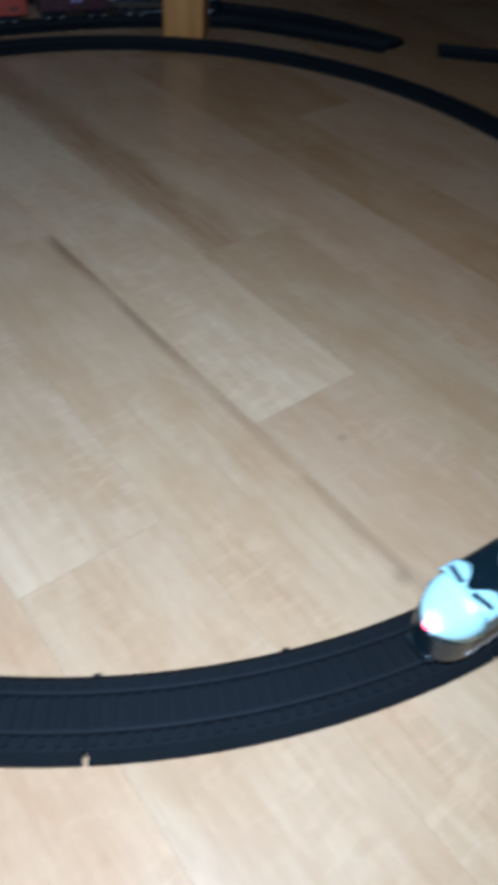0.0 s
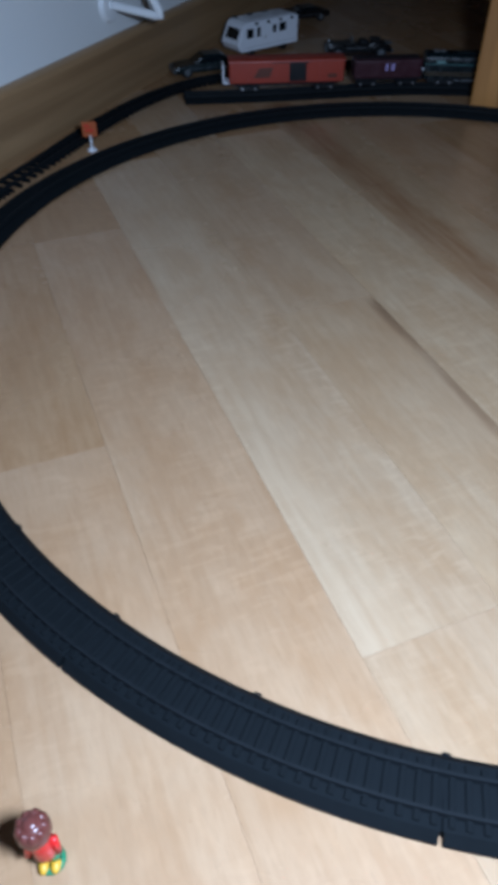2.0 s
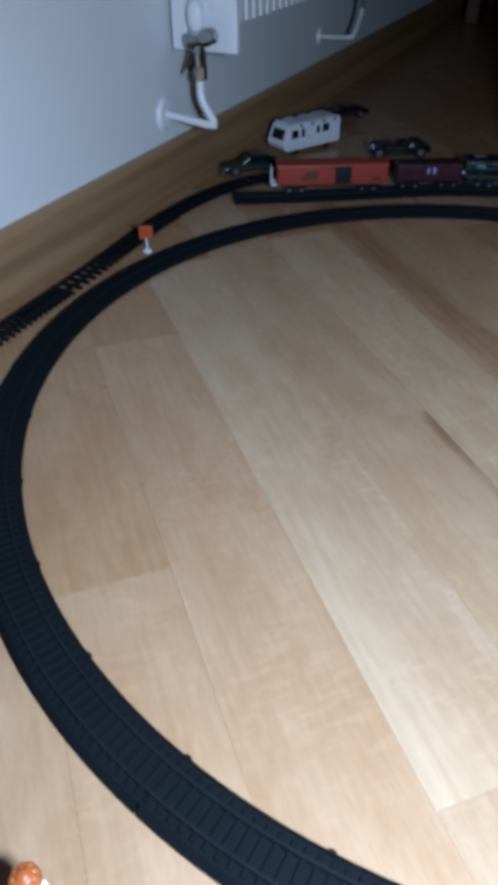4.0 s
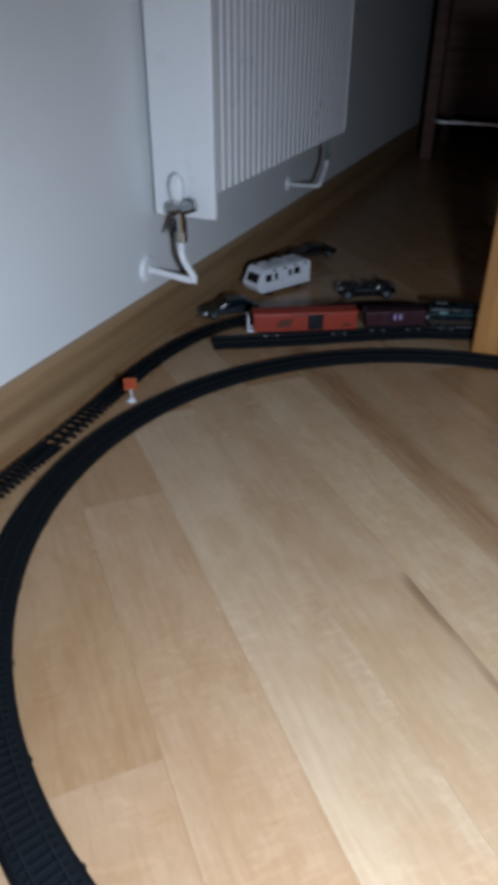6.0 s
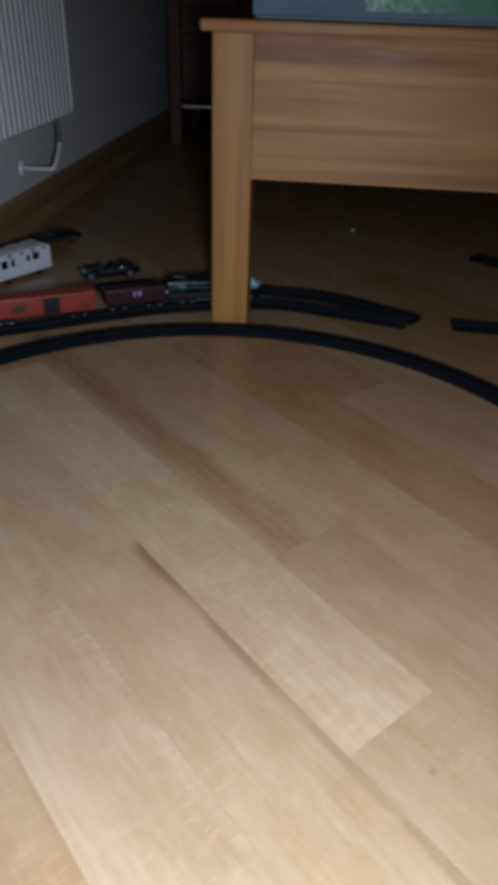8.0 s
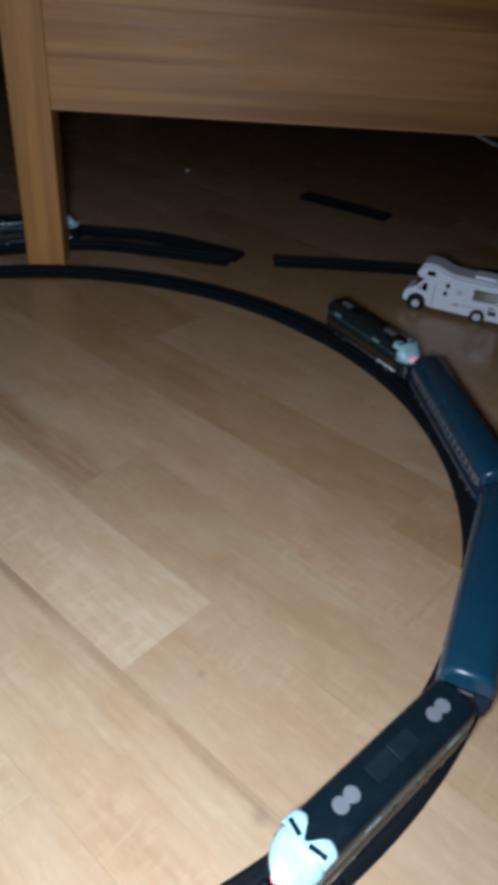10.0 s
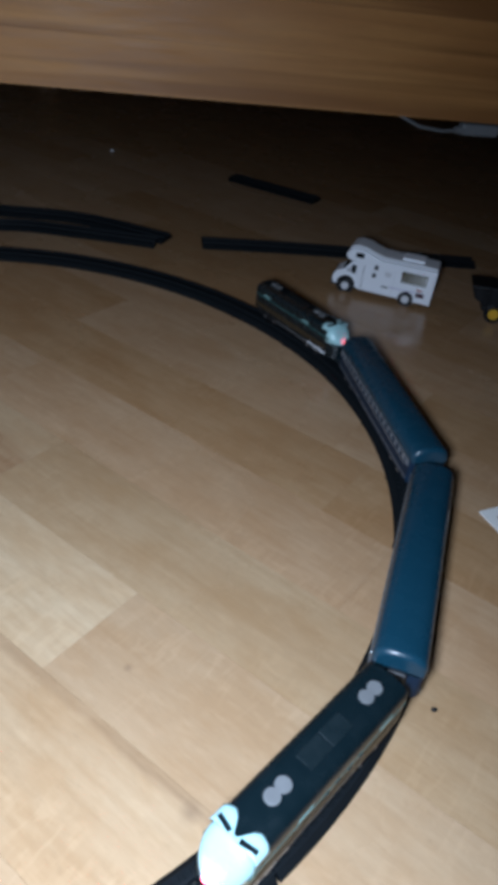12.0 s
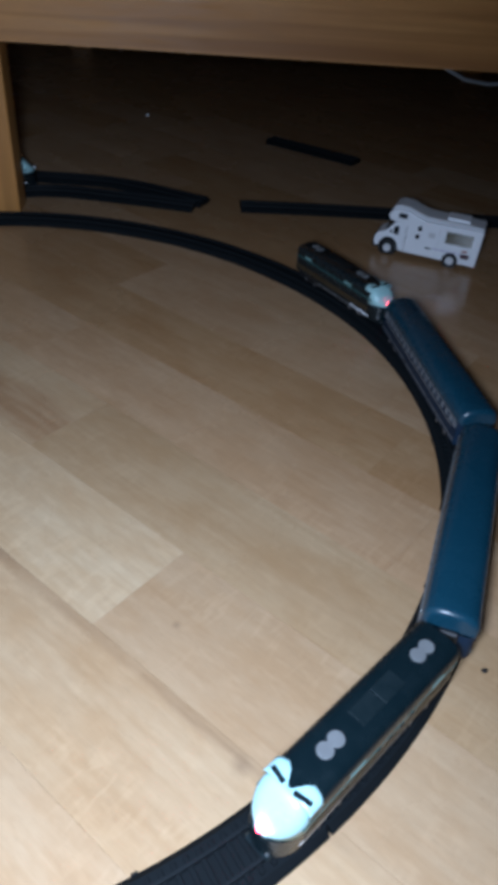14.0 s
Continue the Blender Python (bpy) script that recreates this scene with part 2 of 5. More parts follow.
BLACK = scuffed("black_plastic", (0.008, 0.009, 0.011), 0.4, vary=0.3, spec=0.3)
BED = scuffed("black_track_plastic", (0.0066, 0.0084, 0.0100), 0.70, scale=200, vary=0.35, bump=0.2, spec=0.06)
RAIL = scuffed("dark_rail_metal", (0.0085, 0.0104, 0.0124), 0.60, 0.0, vary=0.3, spec=0.10)

# ---------------------------------------------------------------- helpers for meshes
def part(name, bm, material, parent=None, label="", smooth=False):
    me = bpy.data.meshes.new(name)
    bmesh.ops.recalc_face_normals(bm, faces=bm.faces)
    bm.to_mesh(me)
    bm.free()
    mats = material if isinstance(material, (list, tuple)) else [material]
    for m in mats:
        me.materials.append(m)
    if smooth:
        for p in me.polygons:
            p.use_smooth = True
    ob = new(name, me)
    if parent is not None:
        ob.parent = parent
    if label:
        ob["label"] = label
    return ob


def empty(name, m, label, category, group="", kind=""):
    ob = new(name)
    ob.empty_display_size = 0.01
    ob.matrix_world = m
    return tagged(ob, label, category, group, kind)


def box(x0, x1, y0, y1, z0, z1, bevel=0.0, segments=2, bm=None):
    """A box between those bounds, its edges rounded by bevel; added to bm if given."""
    b = bmesh.new()
    r = bmesh.ops.create_cube(b, size=1.0)
    for v in b.verts:
        v.co = Vector((x0 + (v.co.x + 0.5) * (x1 - x0), y0 + (v.co.y + 0.5) * (y1 - y0), z0 + (v.co.z + 0.5) * (z1 - z0)))
    if bevel:
        bmesh.ops.bevel(b, geom=list(b.edges), offset=bevel, segments=segments, profile=0.5, affect="EDGES")
    return merged(bm, b)


def merged(bm, b):
    if bm is None:
        return b
    me = bpy.data.meshes.new("tmp")
    b.to_mesh(me)
    b.free()
    bm.from_mesh(me)
    bpy.data.meshes.remove(me)
    return bm


def rod(p, q, r0, r1=None, seg=16, bm=None, bevel=0.0):
    """A round rod or disc from p to q."""
    p, q = Vector(p), Vector(q)
    b = bmesh.new()
    bmesh.ops.create_cone(b, cap_ends=True, segments=seg, radius1=r0, radius2=r0 if r1 is None else r1, depth=(q - p).length)
    if bevel:
        rims = [e for e in b.edges if abs(e.verts[0].co.z - e.verts[1].co.z) < 1e-9]
        bmesh.ops.bevel(b, geom=rims, offset=bevel, segments=2, profile=0.5, affect="EDGES")
    turn = (q - p).to_track_quat("Z", "Y").to_matrix().to_4x4()
    b.transform(Matrix.Translation((p + q) / 2) @ turn)
    return merged(bm, b)


def ball(c, rx, ry, rz, seg=20, bm=None):
    b = bmesh.new()
    bmesh.ops.create_uvsphere(b, u_segments=seg, v_segments=max(6, seg // 2), radius=1.0)
    b.transform(Matrix.Translation(c) @ Matrix.Diagonal((rx, ry, rz, 1)))
    return merged(bm, b)


def tube(points, r, seg=12, bm=None):
    """A bent pipe along points, with mitred joints."""
    b = bmesh.new()
    pts = [Vector(p) for p in points]
    rings = []
    up = None
    for i, p in enumerate(pts):
        d = (pts[min(i + 1, len(pts) - 1)] - pts[max(i - 1, 0)]).normalized()
        if up is None:
            up = d.orthogonal().normalized()
        up = (up - d * up.dot(d)).normalized()
        side = d.cross(up)
        rings.append([b.verts.new(p + r * (math.cos(a) * up + math.sin(a) * side)) for a in [2 * math.pi * k / seg for k in range(seg)]])
    for a, c in zip(rings, rings[1:]):
        for k in range(seg):
            b.faces.new((a[k], a[(k + 1) % seg], c[(k + 1) % seg], c[k]))
    b.faces.new(rings[0]); b.faces.new(rings[-1][::-1])
    return merged(bm, b)


def prism(profile, x0, x1, axis="x", bm=None, bevel=0.0, segments=2):
    """A profile in the plane across the axis, drawn out from x0 to x1. axis x: (y, z); axis y: (x, z); axis z: (x, y)."""
    b = bmesh.new()

    def at(p, s):
        return (s, p[0], p[1]) if axis == "x" else (p[0], s, p[1]) if axis == "y" else (p[0], p[1], s)
    lo = [b.verts.new(at(p, x0)) for p in profile]
    hi = [b.verts.new(at(p, x1)) for p in profile]
    n = len(profile)
    for i in range(n):
        b.faces.new((lo[i], lo[(i + 1) % n], hi[(i + 1) % n], hi[i]))
    b.faces.new(lo); b.faces.new(hi[::-1])
    bmesh.ops.recalc_face_normals(b, faces=b.faces)
    if bevel:
        bmesh.ops.bevel(b, geom=list(b.edges), offset=bevel, segments=segments, profile=0.5, affect="EDGES")
    return merged(bm, b)


def smooth_line(points, step=0.01):
    """Evenly spaced points on a smooth curve through the given ones."""
    P = [Vector((*p, 0)) for p in points]
    P = [2 * P[0] - P[1]] + P + [2 * P[-1] - P[-2]]
    dense = []
    for a, b, c, d in zip(P, P[1:], P[2:], P[3:]):
        for k in range(40):
            t = k / 40
            dense.append(0.5 * (2 * b + (c - a) * t + (2 * a - 5 * b + 4 * c - d) * t * t + (3 * b - a - 3 * c + d) * t ** 3))
    dense.append(P[-2])
    out, gone = [dense[0]], 0.0
    for a, b in zip(dense, dense[1:]):
        gone += (b - a).length
        if gone >= step:
            out.append(b)
            gone = 0.0
    return out


def swept(line, profile, bm=None):
    """A closed profile of (across, up) swept along a level line; across counts to the left of travel."""
    b = bmesh.new()
    rings = []
    for i, p in enumerate(line):
        d = (line[min(i + 1, len(line) - 1)] - line[max(i - 1, 0)]).normalized()
        left = Vector((-d.y, d.x, 0))
        rings.append([b.verts.new(p + left * a + Vector((0, 0, z))) for a, z in profile])
    n = len(profile)
    for a, c in zip(rings, rings[1:]):
        for k in range(n):
            b.faces.new((a[k], a[(k + 1) % n], c[(k + 1) % n], c[k]))
    b.faces.new(rings[0]); b.faces.new(rings[-1][::-1])
    return merged(bm, b)


# ---------------------------------------------------------------- room
WX = -0.2545                     # face of the radiator wall
FAR, RIGHT, BACK, TOP = 3.75, 3.2, -1.6, 2.5


def structure(name, bm, material, label, category):
    return tagged(part(name, bm, material), label, category, kind="structure")


structure("wall_west", box(WX - 0.12, WX, BACK - 0.12, FAR + 0.12, 0, TOP), WALL, "white painted plaster wall behind the radiator", "wall")
# the unlit end's dark is in the north wall's colour; east and south are unseen
structure("wall_north", box(WX, RIGHT, FAR, FAR + 0.12, 0, TOP), DARKENED_WALL, "far wall with the unlit end's darkness put into its colour", "wall")
structure("wall_east", box(RIGHT, RIGHT + 0.12, BACK - 0.12, FAR + 0.12, 0, TOP), DARKENED_WALL, "unseen east wall coloured dark to curb bounced light", "wall")
structure("wall_south", box(WX, RIGHT, BACK - 0.12, BACK, 0, TOP), DARKENED_WALL, "unseen south wall coloured dark to curb bounced light", "wall")
# out of view; closes the room and soaks up light from below
structure("ceiling", box(WX - 0.12, RIGHT + 0.12, BACK - 0.12, FAR + 0.12, TOP, TOP + 0.1), CEIL, "unseen ceiling coloured dark to curb bounced light", "ceiling")
structure("baseboard", prism([(WX, 0), (WX + 0.013, 0), (WX + 0.013, 0.068), (WX + 0.011, 0.073), (WX + 0.007, 0.075), (WX, 0.075)], BACK, FAR, "y"),
          SKIRT, "brown oak baseboard along the white wall", "baseboard")

# ---------------------------------------------------------------- toy railway track
CX, CY, R = 0.277, 0.9304, 0.4385
HALF_BED = 0.0190
RAIL_TOP = 0.0098
SECTION = 24.0


def arc_line(a0, a1, r, n):
    return [Vector((r * math.cos(math.radians(a0 + (a1 - a0) * k / n)), r * math.sin(math.radians(a0 + (a1 - a0) * k / n)), 0)) for k in range(n + 1)]


def curved_section():
    """One curved section, its centre of curvature at the origin."""
    th = empty("curved_track", Matrix(), "curved black plastic toy track section on the floor", "toy track", "sections of the track circle")
    a0, a1 = -SECTION / 2 + 0.01, SECTION / 2 - 0.01
    bed = [(-0.0151, 0), (HALF_BED, 0), (HALF_BED, 0.0022), (0.0150, 0.0066), (-0.0151, 0.0066)]
    part("track_bed", swept(arc_line(a0, a1, R, 14), bed), BED, th)
    lip = [(-HALF_BED, 0), (-0.0151, 0), (-0.0151, 0.0065), (-HALF_BED, 0.0022)]
    part("outer_lip", swept(arc_line(a0 + 0.09, a1 - 0.09, R, 14), lip), BED, th)
    for side in (-1, 1):
        w = 0.0008
        rail = [(-w * 1.6, 0.0066), (w * 1.6, 0.0066), (w, 0.0078), (w, RAIL_TOP), (-w, RAIL_TOP), (-w, 0.0078)]
        part("rail", swept(arc_line(a0, a1, R + side * 0.00825, 14), rail), RAIL, th)
    first = None
    n = 26
    for k in range(n):
        a = math.radians(a0 + (a1 - a0) * (k + 0.5) / n)
        if first is None:
            first = part("sleeper", box(-0.0135, 0.0135, -0.0014, 0.0014, 0.0064, 0.0080, 0.0003, 1), BED, th)
            ob = first
        else:
            ob = new("sleeper", first.data)
            ob.parent = th
        ob.matrix_local = Matrix.Rotation(a, 4, "Z") @ Matrix.Translation((R, 0, 0))
    # the clip that joins it to the next, and the notch-like tab in the middle of its inner edge
    for a in (a0 + 0.25, 0.0):
        rot = Matrix.Rotation(math.radians(a), 4, "Z") @ Matrix.Translation((R - HALF_BED, 0, 0))
        p = part("joint_tab", box(-0.0011, 0.002, -0.0018, 0.0018, 0.0, 0.003, 0.0004, 1), BED, th)
        p.matrix_local = rot
    return th


def slack(a):
    """The joints have some play: the ring is drawn in a little on one side (degrees to metres)."""
    return -0.0065 * math.exp(-((a - 47.0) / 25.0) ** 2)


first_section = curved_section()
START = -79.3
for k in range(15):
    a0, a1 = START + SECTION * k, START + SECTION * (k + 1)
    p0, p1 = [Vector(((R + slack(a)) * math.cos(math.radians(a)), (R + slack(a)) * math.sin(math.radians(a)), 0)) for a in (a0, a1)]
    chord = p1 - p0
    turn = math.degrees(math.atan2(chord.y, chord.x)) - 90
    half = R * math.cos(math.radians(SECTION / 2))
    centre = (p0 + p1) / 2 - half * Vector((math.cos(math.radians(turn)), math.sin(math.radians(turn)), 0))
    m = pose(CX + centre.x, CY + centre.y, 0, 0, 0, turn)
    if k == 0:
        first_section.matrix_world = m
    else:
        copy_thing(first_section, m)


def loose_track(points, label, solid=False):
    """A length of track with open sleepers on the bare floor."""
    line = smooth_line(points)
    th = empty("toy_track", Matrix(), label, "toy track")
    if solid:
        part("track_bed", swept(line, [(-0.018, 0), (0.018, 0), (0.018, 0.0020), (0.0145, 0.0060), (-0.0145, 0.0060), (-0.018, 0.0020)]), BED, th)
        base = 0.0060
    else:
        base = 0.0035
    for side in (-1, 1):
        w = 0.0008
        prof = [(side * 0.00825 + a, z) for a, z in ((-w * 1.6, base), (w * 1.6, base), (w, base + 0.0015), (w, base + 0.004), (-w, base + 0.004), (-w, base + 0.0015))]
        part("rail", swept(line, prof), RAIL, th)
    dense = smooth_line(points, 0.0075)
    first = None
    for i in range(0, len(dense) - 1):
        d = dense[i + 1] - dense[i]
        if first is None:
            first = part("sleeper", box(-0.0018, 0.0018, -0.0155, 0.0155, base - 0.0035 if not solid else base - 0.0003, base + 0.0006, 0.0003, 1), BED, th)
            ob = first
        else:
            ob = new("sleeper", first.data)
            ob.parent = th
        ob.matrix_local = Matrix.Translation(dense[i]) @ Matrix.Rotation(math.atan2(d.y, d.x), 4, "Z")
    return th


loose_track([(-0.208, 0.30), (-0.207, 0.60), (-0.208, 0.95), (-0.214, 1.15), (-0.197, 1.28), (-0.150, 1.37), (-0.05, 1.468), (0.05, 1.530), (0.16, 1.548)],
            "black toy railway track with open sleepers along the baseboard")
loose_track([(0.163, 1.5480), (0.27, 1.543), (0.39, 1.525), (0.52, 1.455)], "black toy track section curving away behind the table leg", True)
SIDING = [(-0.160, 1.265), (-0.055, 1.325), (0.075, 1.408), (0.16, 1.447), (0.28, 1.482), (0.39, 1.466), (0.50, 1.438)]
loose_track(SIDING, "black toy siding track under the parked wagons", True)
loose_track([(0.57, 1.447), (0.75, 1.440), (1.0, 1.415)], "loose straight black toy track in the shade of the table", True)
loose_track([(0.660, 1.812), (0.73, 1.755), (0.81, 1.689)], "short loose black toy track on the dark floor", True)

# ---------------------------------------------------------------- pine coffee table
TX0, TX1, TY0, TY1 = 0.204, 1.40, 1.391, 2.70
TZ = 0.384


def coffee_table():
    th = empty("coffee_table", pose(TX0, TY0, 0), "honey-coloured solid pine coffee table with deep plank apron", "coffee table")
    w, d, leg = TX1 - TX0, TY1 - TY0, 0.053
    part("tabletop", box(-0.010, w + 0.010, -0.031, d + 0.03, TZ, TZ + 0.0135, 0.003), PINE, th)
    for x in (0, w - leg):
        for y in (0, d - leg):
            part("leg", box(x, x + leg, y, y + leg, 0, TZ, 0.0025), PINE_UP, th)
    zs = [0.212, 0.274, 0.331, TZ]
    for z0, z1 in zip(zs, zs[1:]):
        part("apron_plank", box(leg, w - leg, 0.004, 0.026, z0 + 0.00003, z1 - 0.00003, 0.00012, 1), PINE, th)
        part("apron_plank", box(leg, w - leg, d - 0.026, d - 0.006, z0 + 0.00003, z1 - 0.00003, 0.00012, 1), PINE, th)
        for x in (0.006, w - 0.026):
            part("apron_plank", box(x, x + 0.02, leg, d - leg, z0 + 0.00003, z1 - 0.00003, 0.00012, 1), PINE, th)
    return th


coffee_table()

# ---------------------------------------------------------------- radiator
RY0, RY1, RX0, RX1 = 1.261, 1.880, WX + 0.0105, -0.150
RZ0, RZ1 = 0.187, 0.80


def radiator():
    th = empty("radiator", pose(0, 0, 0), "white enamelled panel radiator with vertical grooves on the wall", "radiator")
    part("side_panel", box(RX0, RX1, RY0, RY0 + 0.012, RZ0, RZ1, 0.003), ENAMEL, th)
    part("side_panel", box(RX0, RX1, RY1 - 0.012, RY1, RZ0 + 0.04, RZ1, 0.003), ENAMEL, th)
    # grooved front sheet
    y0, y1, pitch = RY0 + 0.0125, RY1 - 0.0125, 0.0205
    n = int((y1 - y0) / pitch)
    pitch = (y1 - y0) / n
    prof = []
    for k in range(n):
        a = y0 + k * pitch
        prof += [(RX1 - 0.001, a), (RX1 - 0.001, a + pitch * 0.62), (RX1 - 0.0036, a + pitch * 0.74), (RX1 - 0.0036, a + pitch * 0.88)]
    prof += [(RX1 - 0.001, y1), (RX1 - 0.02, y1), (RX1 - 0.02, y0)]
    part("front_panel", prism(prof, RZ0 + 0.034, RZ1 - 0.01, "z"), ENAMEL, th)
    part("back_panel", box(RX0 + 0.002, RX0 + 0.02, y0, y1, RZ0 + 0.034, RZ1 - 0.01, 0.002, 1), ENAMEL, th)
    part("top_grille", box(RX0, RX1 - 0.004, y0, y1, RZ1 - 0.009, RZ1, 0.002, 1), ENAMEL, th)
    for y in (RY0 + 0.1, RY1 - 0.1):
        part("wall_bracket", box(WX - 0.001, RX0 + 0.003, y, y + 0.03, RZ0 + 0.08, RZ1 - 0.08), ENAMEL, th)
    return th


radiator()

# ---------------------------------------------------------------- paints of the toys
PETROL = scuffed("petrol_blue_plastic", (0.0075, 0.0350, 0.0590), 0.26, scale=60, vary=0.14, bump=0.05)
NAVY = scuffed("navy_side_plastic", (0.005, 0.016, 0.036), 0.5, scale=120, vary=0.2, spec=0.2)
SILVERED = scuffed("silver_print", (0.22, 0.235, 0.25), 0.32, 0.6, vary=0.2)
TEALLINE = scuffed("dull_teal_stripe", (0.03, 0.085, 0.085), 0.35, scale=300, vary=0.5)
GREENBLACK = scuffed("dark_green_plastic", (0.0042, 0.0095, 0.0125), 0.25, scale=90, vary=0.2, bump=0.06)
AQUA = scuffed("aqua_nose_plastic", (0.36, 0.565, 0.585), 0.3, scale=90, vary=0.08, bump=0.04)
GOLD = scuffed("ochre_stripe", (0.034, 0.024, 0.012), 0.35, scale=300, vary=0.5)
MINT = scuffed("pale_green_print", (0.16, 0.28, 0.27), 0.4, vary=0.15)
FANWHITE = scuffed("white_fan_print", (0.140, 0.145, 0.150), 0.4, vary=0.25)
GREYPANEL = scuffed("grey_roof_panel", (0.0070, 0.0130, 0.0160), 0.32, vary=0.25)
GLASSDARK = scuffed("dark_window", (0.006, 0.010, 0.013), 0.12, vary=0.2, bump=0.0)
WINDOWPALE = scuffed("pale_window_print", (0.14, 0.155, 0.175), 0.25, vary=0.4)
STEEL = scuffed("wheel_steel", (0.30, 0.30, 0.31), 0.35, 0.8, vary=0.2)
ORANGE = scuffed("orange_red_plastic", (0.28, 0.033, 0.014), 0.42, scale=200, vary=0.30)
SIGNORANGE = scuffed("orange_sign_paint", (0.36, 0.085, 0.024), 0.45, scale=200, vary=0.25)
BURGUNDY = scuffed("burgundy_plastic", (0.038, 0.009, 0.015), 0.4, scale=90, vary=0.2)
LILAC = scuffed("lilac_print", (0.32, 0.26, 0.50), 0.45)
WHITE = scuffed("white_plastic", (0.79, 0.81, 0.86), 0.35, scale=60, vary=0.05, bump=0.04)
GREYWHITE = scuffed("greyed_white_roof", (0.60, 0.61, 0.64), 0.5, scale=60, vary=0.08)
OLIVEGLASS = scuffed("tinted_window", (0.085, 0.075, 0.045), 0.12, vary=0.3, bump=0.0)
CARDARK = scuffed("dark_green_car_paint", (0.012, 0.019, 0.021), 0.3, vary=0.25, bump=0.02, coat=0.1)
CARBLACK = scuffed("black_car_paint", (0.005, 0.005, 0.006), 0.3, vary=0.25, bump=0.02, coat=0.1)
YELLOW = scuffed("yellow_hub_plastic", (0.62, 0.36, 0.02), 0.4)
CABLEGREY = scuffed("greyed_cable_plastic", (0.20, 0.21, 0.22), 0.5, vary=0.1)
RED = scuffed("red_plastic", (0.55, 0.020, 0.018), 0.3)
HAIR = scuffed("brown_hair_plastic", (0.115, 0.035, 0.028), 0.3, scale=160, vary=0.25)
GINGER = scuffed("orange_brown_plastic", (0.36, 0.10, 0.022), 0.35)
SKYBLUE = scuffed("blue_card", (0.085, 0.145, 0.245), 0.5, scale=20, vary=0.12)
MAROON = scuffed("maroon_card", (0.052, 0.013, 0.026), 0.5, scale=40, vary=0.2)
BLUE = scuffed("blue_plastic", (0.03, 0.12, 0.40), 0.35)
GREEN = scuffed("green_plastic", (0.03, 0.22, 0.10), 0.4)
GREYBLUE = scuffed("grey_blue_card", (0.14, 0.21, 0.26), 0.6, scale=20, vary=0.2)
PAPER = scuffed("white_paper", (0.72, 0.71, 0.68), 0.8, scale=30, vary=0.04)
BROWNPRINT = scuffed("faded_brown_print", (0.085, 0.022, 0.010), 0.45, vary=0.25)
TANPRINT = scuffed("tan_print", (0.30, 0.21, 0.12), 0.6, scale=40, vary=0.25)
PALEAQUA = scuffed("pale_aqua_plastic", (0.45, 0.56, 0.56), 0.35, vary=0.06)
DULLSTEP = scuffed("dull_green_white_plastic", (0.13, 0.17, 0.16), 0.45, vary=0.25)
PALEHOOK = scuffed("pale_metal_hook", (0.42, 0.44, 0.45), 0.35, 0.3, vary=0.2)
REDLED = glow_material("red_led", (1.0, 0.030, 0.045), 45.0)


def rounded_section(w, z0, z1, r_top, n=6):
    """Cross-section of a carriage: upright sides and a roof that curves in."""
    pts = [(-w / 2, z0), (-w / 2, z1 - r_top)]
    for k in range(1, 2 * n):
        a = math.pi - math.pi * k / (2 * n)
        pts.append((w / 2 * math.copysign(abs(math.cos(a)) ** 0.6, math.cos(a)), z1 - r_top + r_top * abs(math.sin(a)) ** 0.75))
    return pts + [(w / 2, z1 - r_top), (w / 2, z0)]


def rounded_shell(L, w, z0, z1, shoulder, soft=0.0045):
    """A carriage shell along x whose ends round in, in plan and towards the roof."""
    b = bmesh.new()
    rings = []
    n = 7
    inner = [0.0, 0.07, 0.2, 0.4, 0.7, 1.0]
    stations = [(-L / 2 + soft * u, soft * (1 - math.sqrt(1 - (1 - u) ** 2))) for u in inner]
    stations += [(-x, d) for x, d in reversed(stations)]
    for x, d in stations:
        half, top = w / 2 - d, z1 - d * 0.8
        ring = [b.verts.new((x, -half, z0)), b.verts.new((x, -half, top - shoulder))]
        for k in range(1, 2 * n):
            a = math.pi - math.pi * k / (2 * n)
            ring.append(b.verts.new((x, half * math.copysign(abs(math.cos(a)) ** 0.75, math.cos(a)), top - shoulder + shoulder * math.sin(a) ** 0.85)))
        ring += [b.verts.new((x, half, top - shoulder)), b.verts.new((x, half, z0))]
        rings.append(ring)
    m = len(rings[0])
    for r0, r1 in zip(rings, rings[1:]):
        for k in range(m):
            b.faces.new((r0[k], r0[(k + 1) % m], r1[(k + 1) % m], r1[k]))
    b.faces.new(rings[0]); b.faces.new(list(reversed(rings[-1])))
    bmesh.ops.recalc_face_normals(b, faces=b.faces[:])
    return b


def wheelset(parent, x, gauge=0.0165, r=0.0052, z=RAIL_TOP, deep=True):
    for side in (-1, 1):
        y = side * gauge / 2
        p = part("wheel", rod((x, y - 0.0012, z + r), (x, y + 0.0012, z + r), r, seg=18, bevel=0.0004), BLACK, parent)
        part("wheel_hub", rod((x, y + side * 0.0010, z + r), (x, y + side * 0.0018, z + r), r * 0.55, seg=12), STEEL, p)


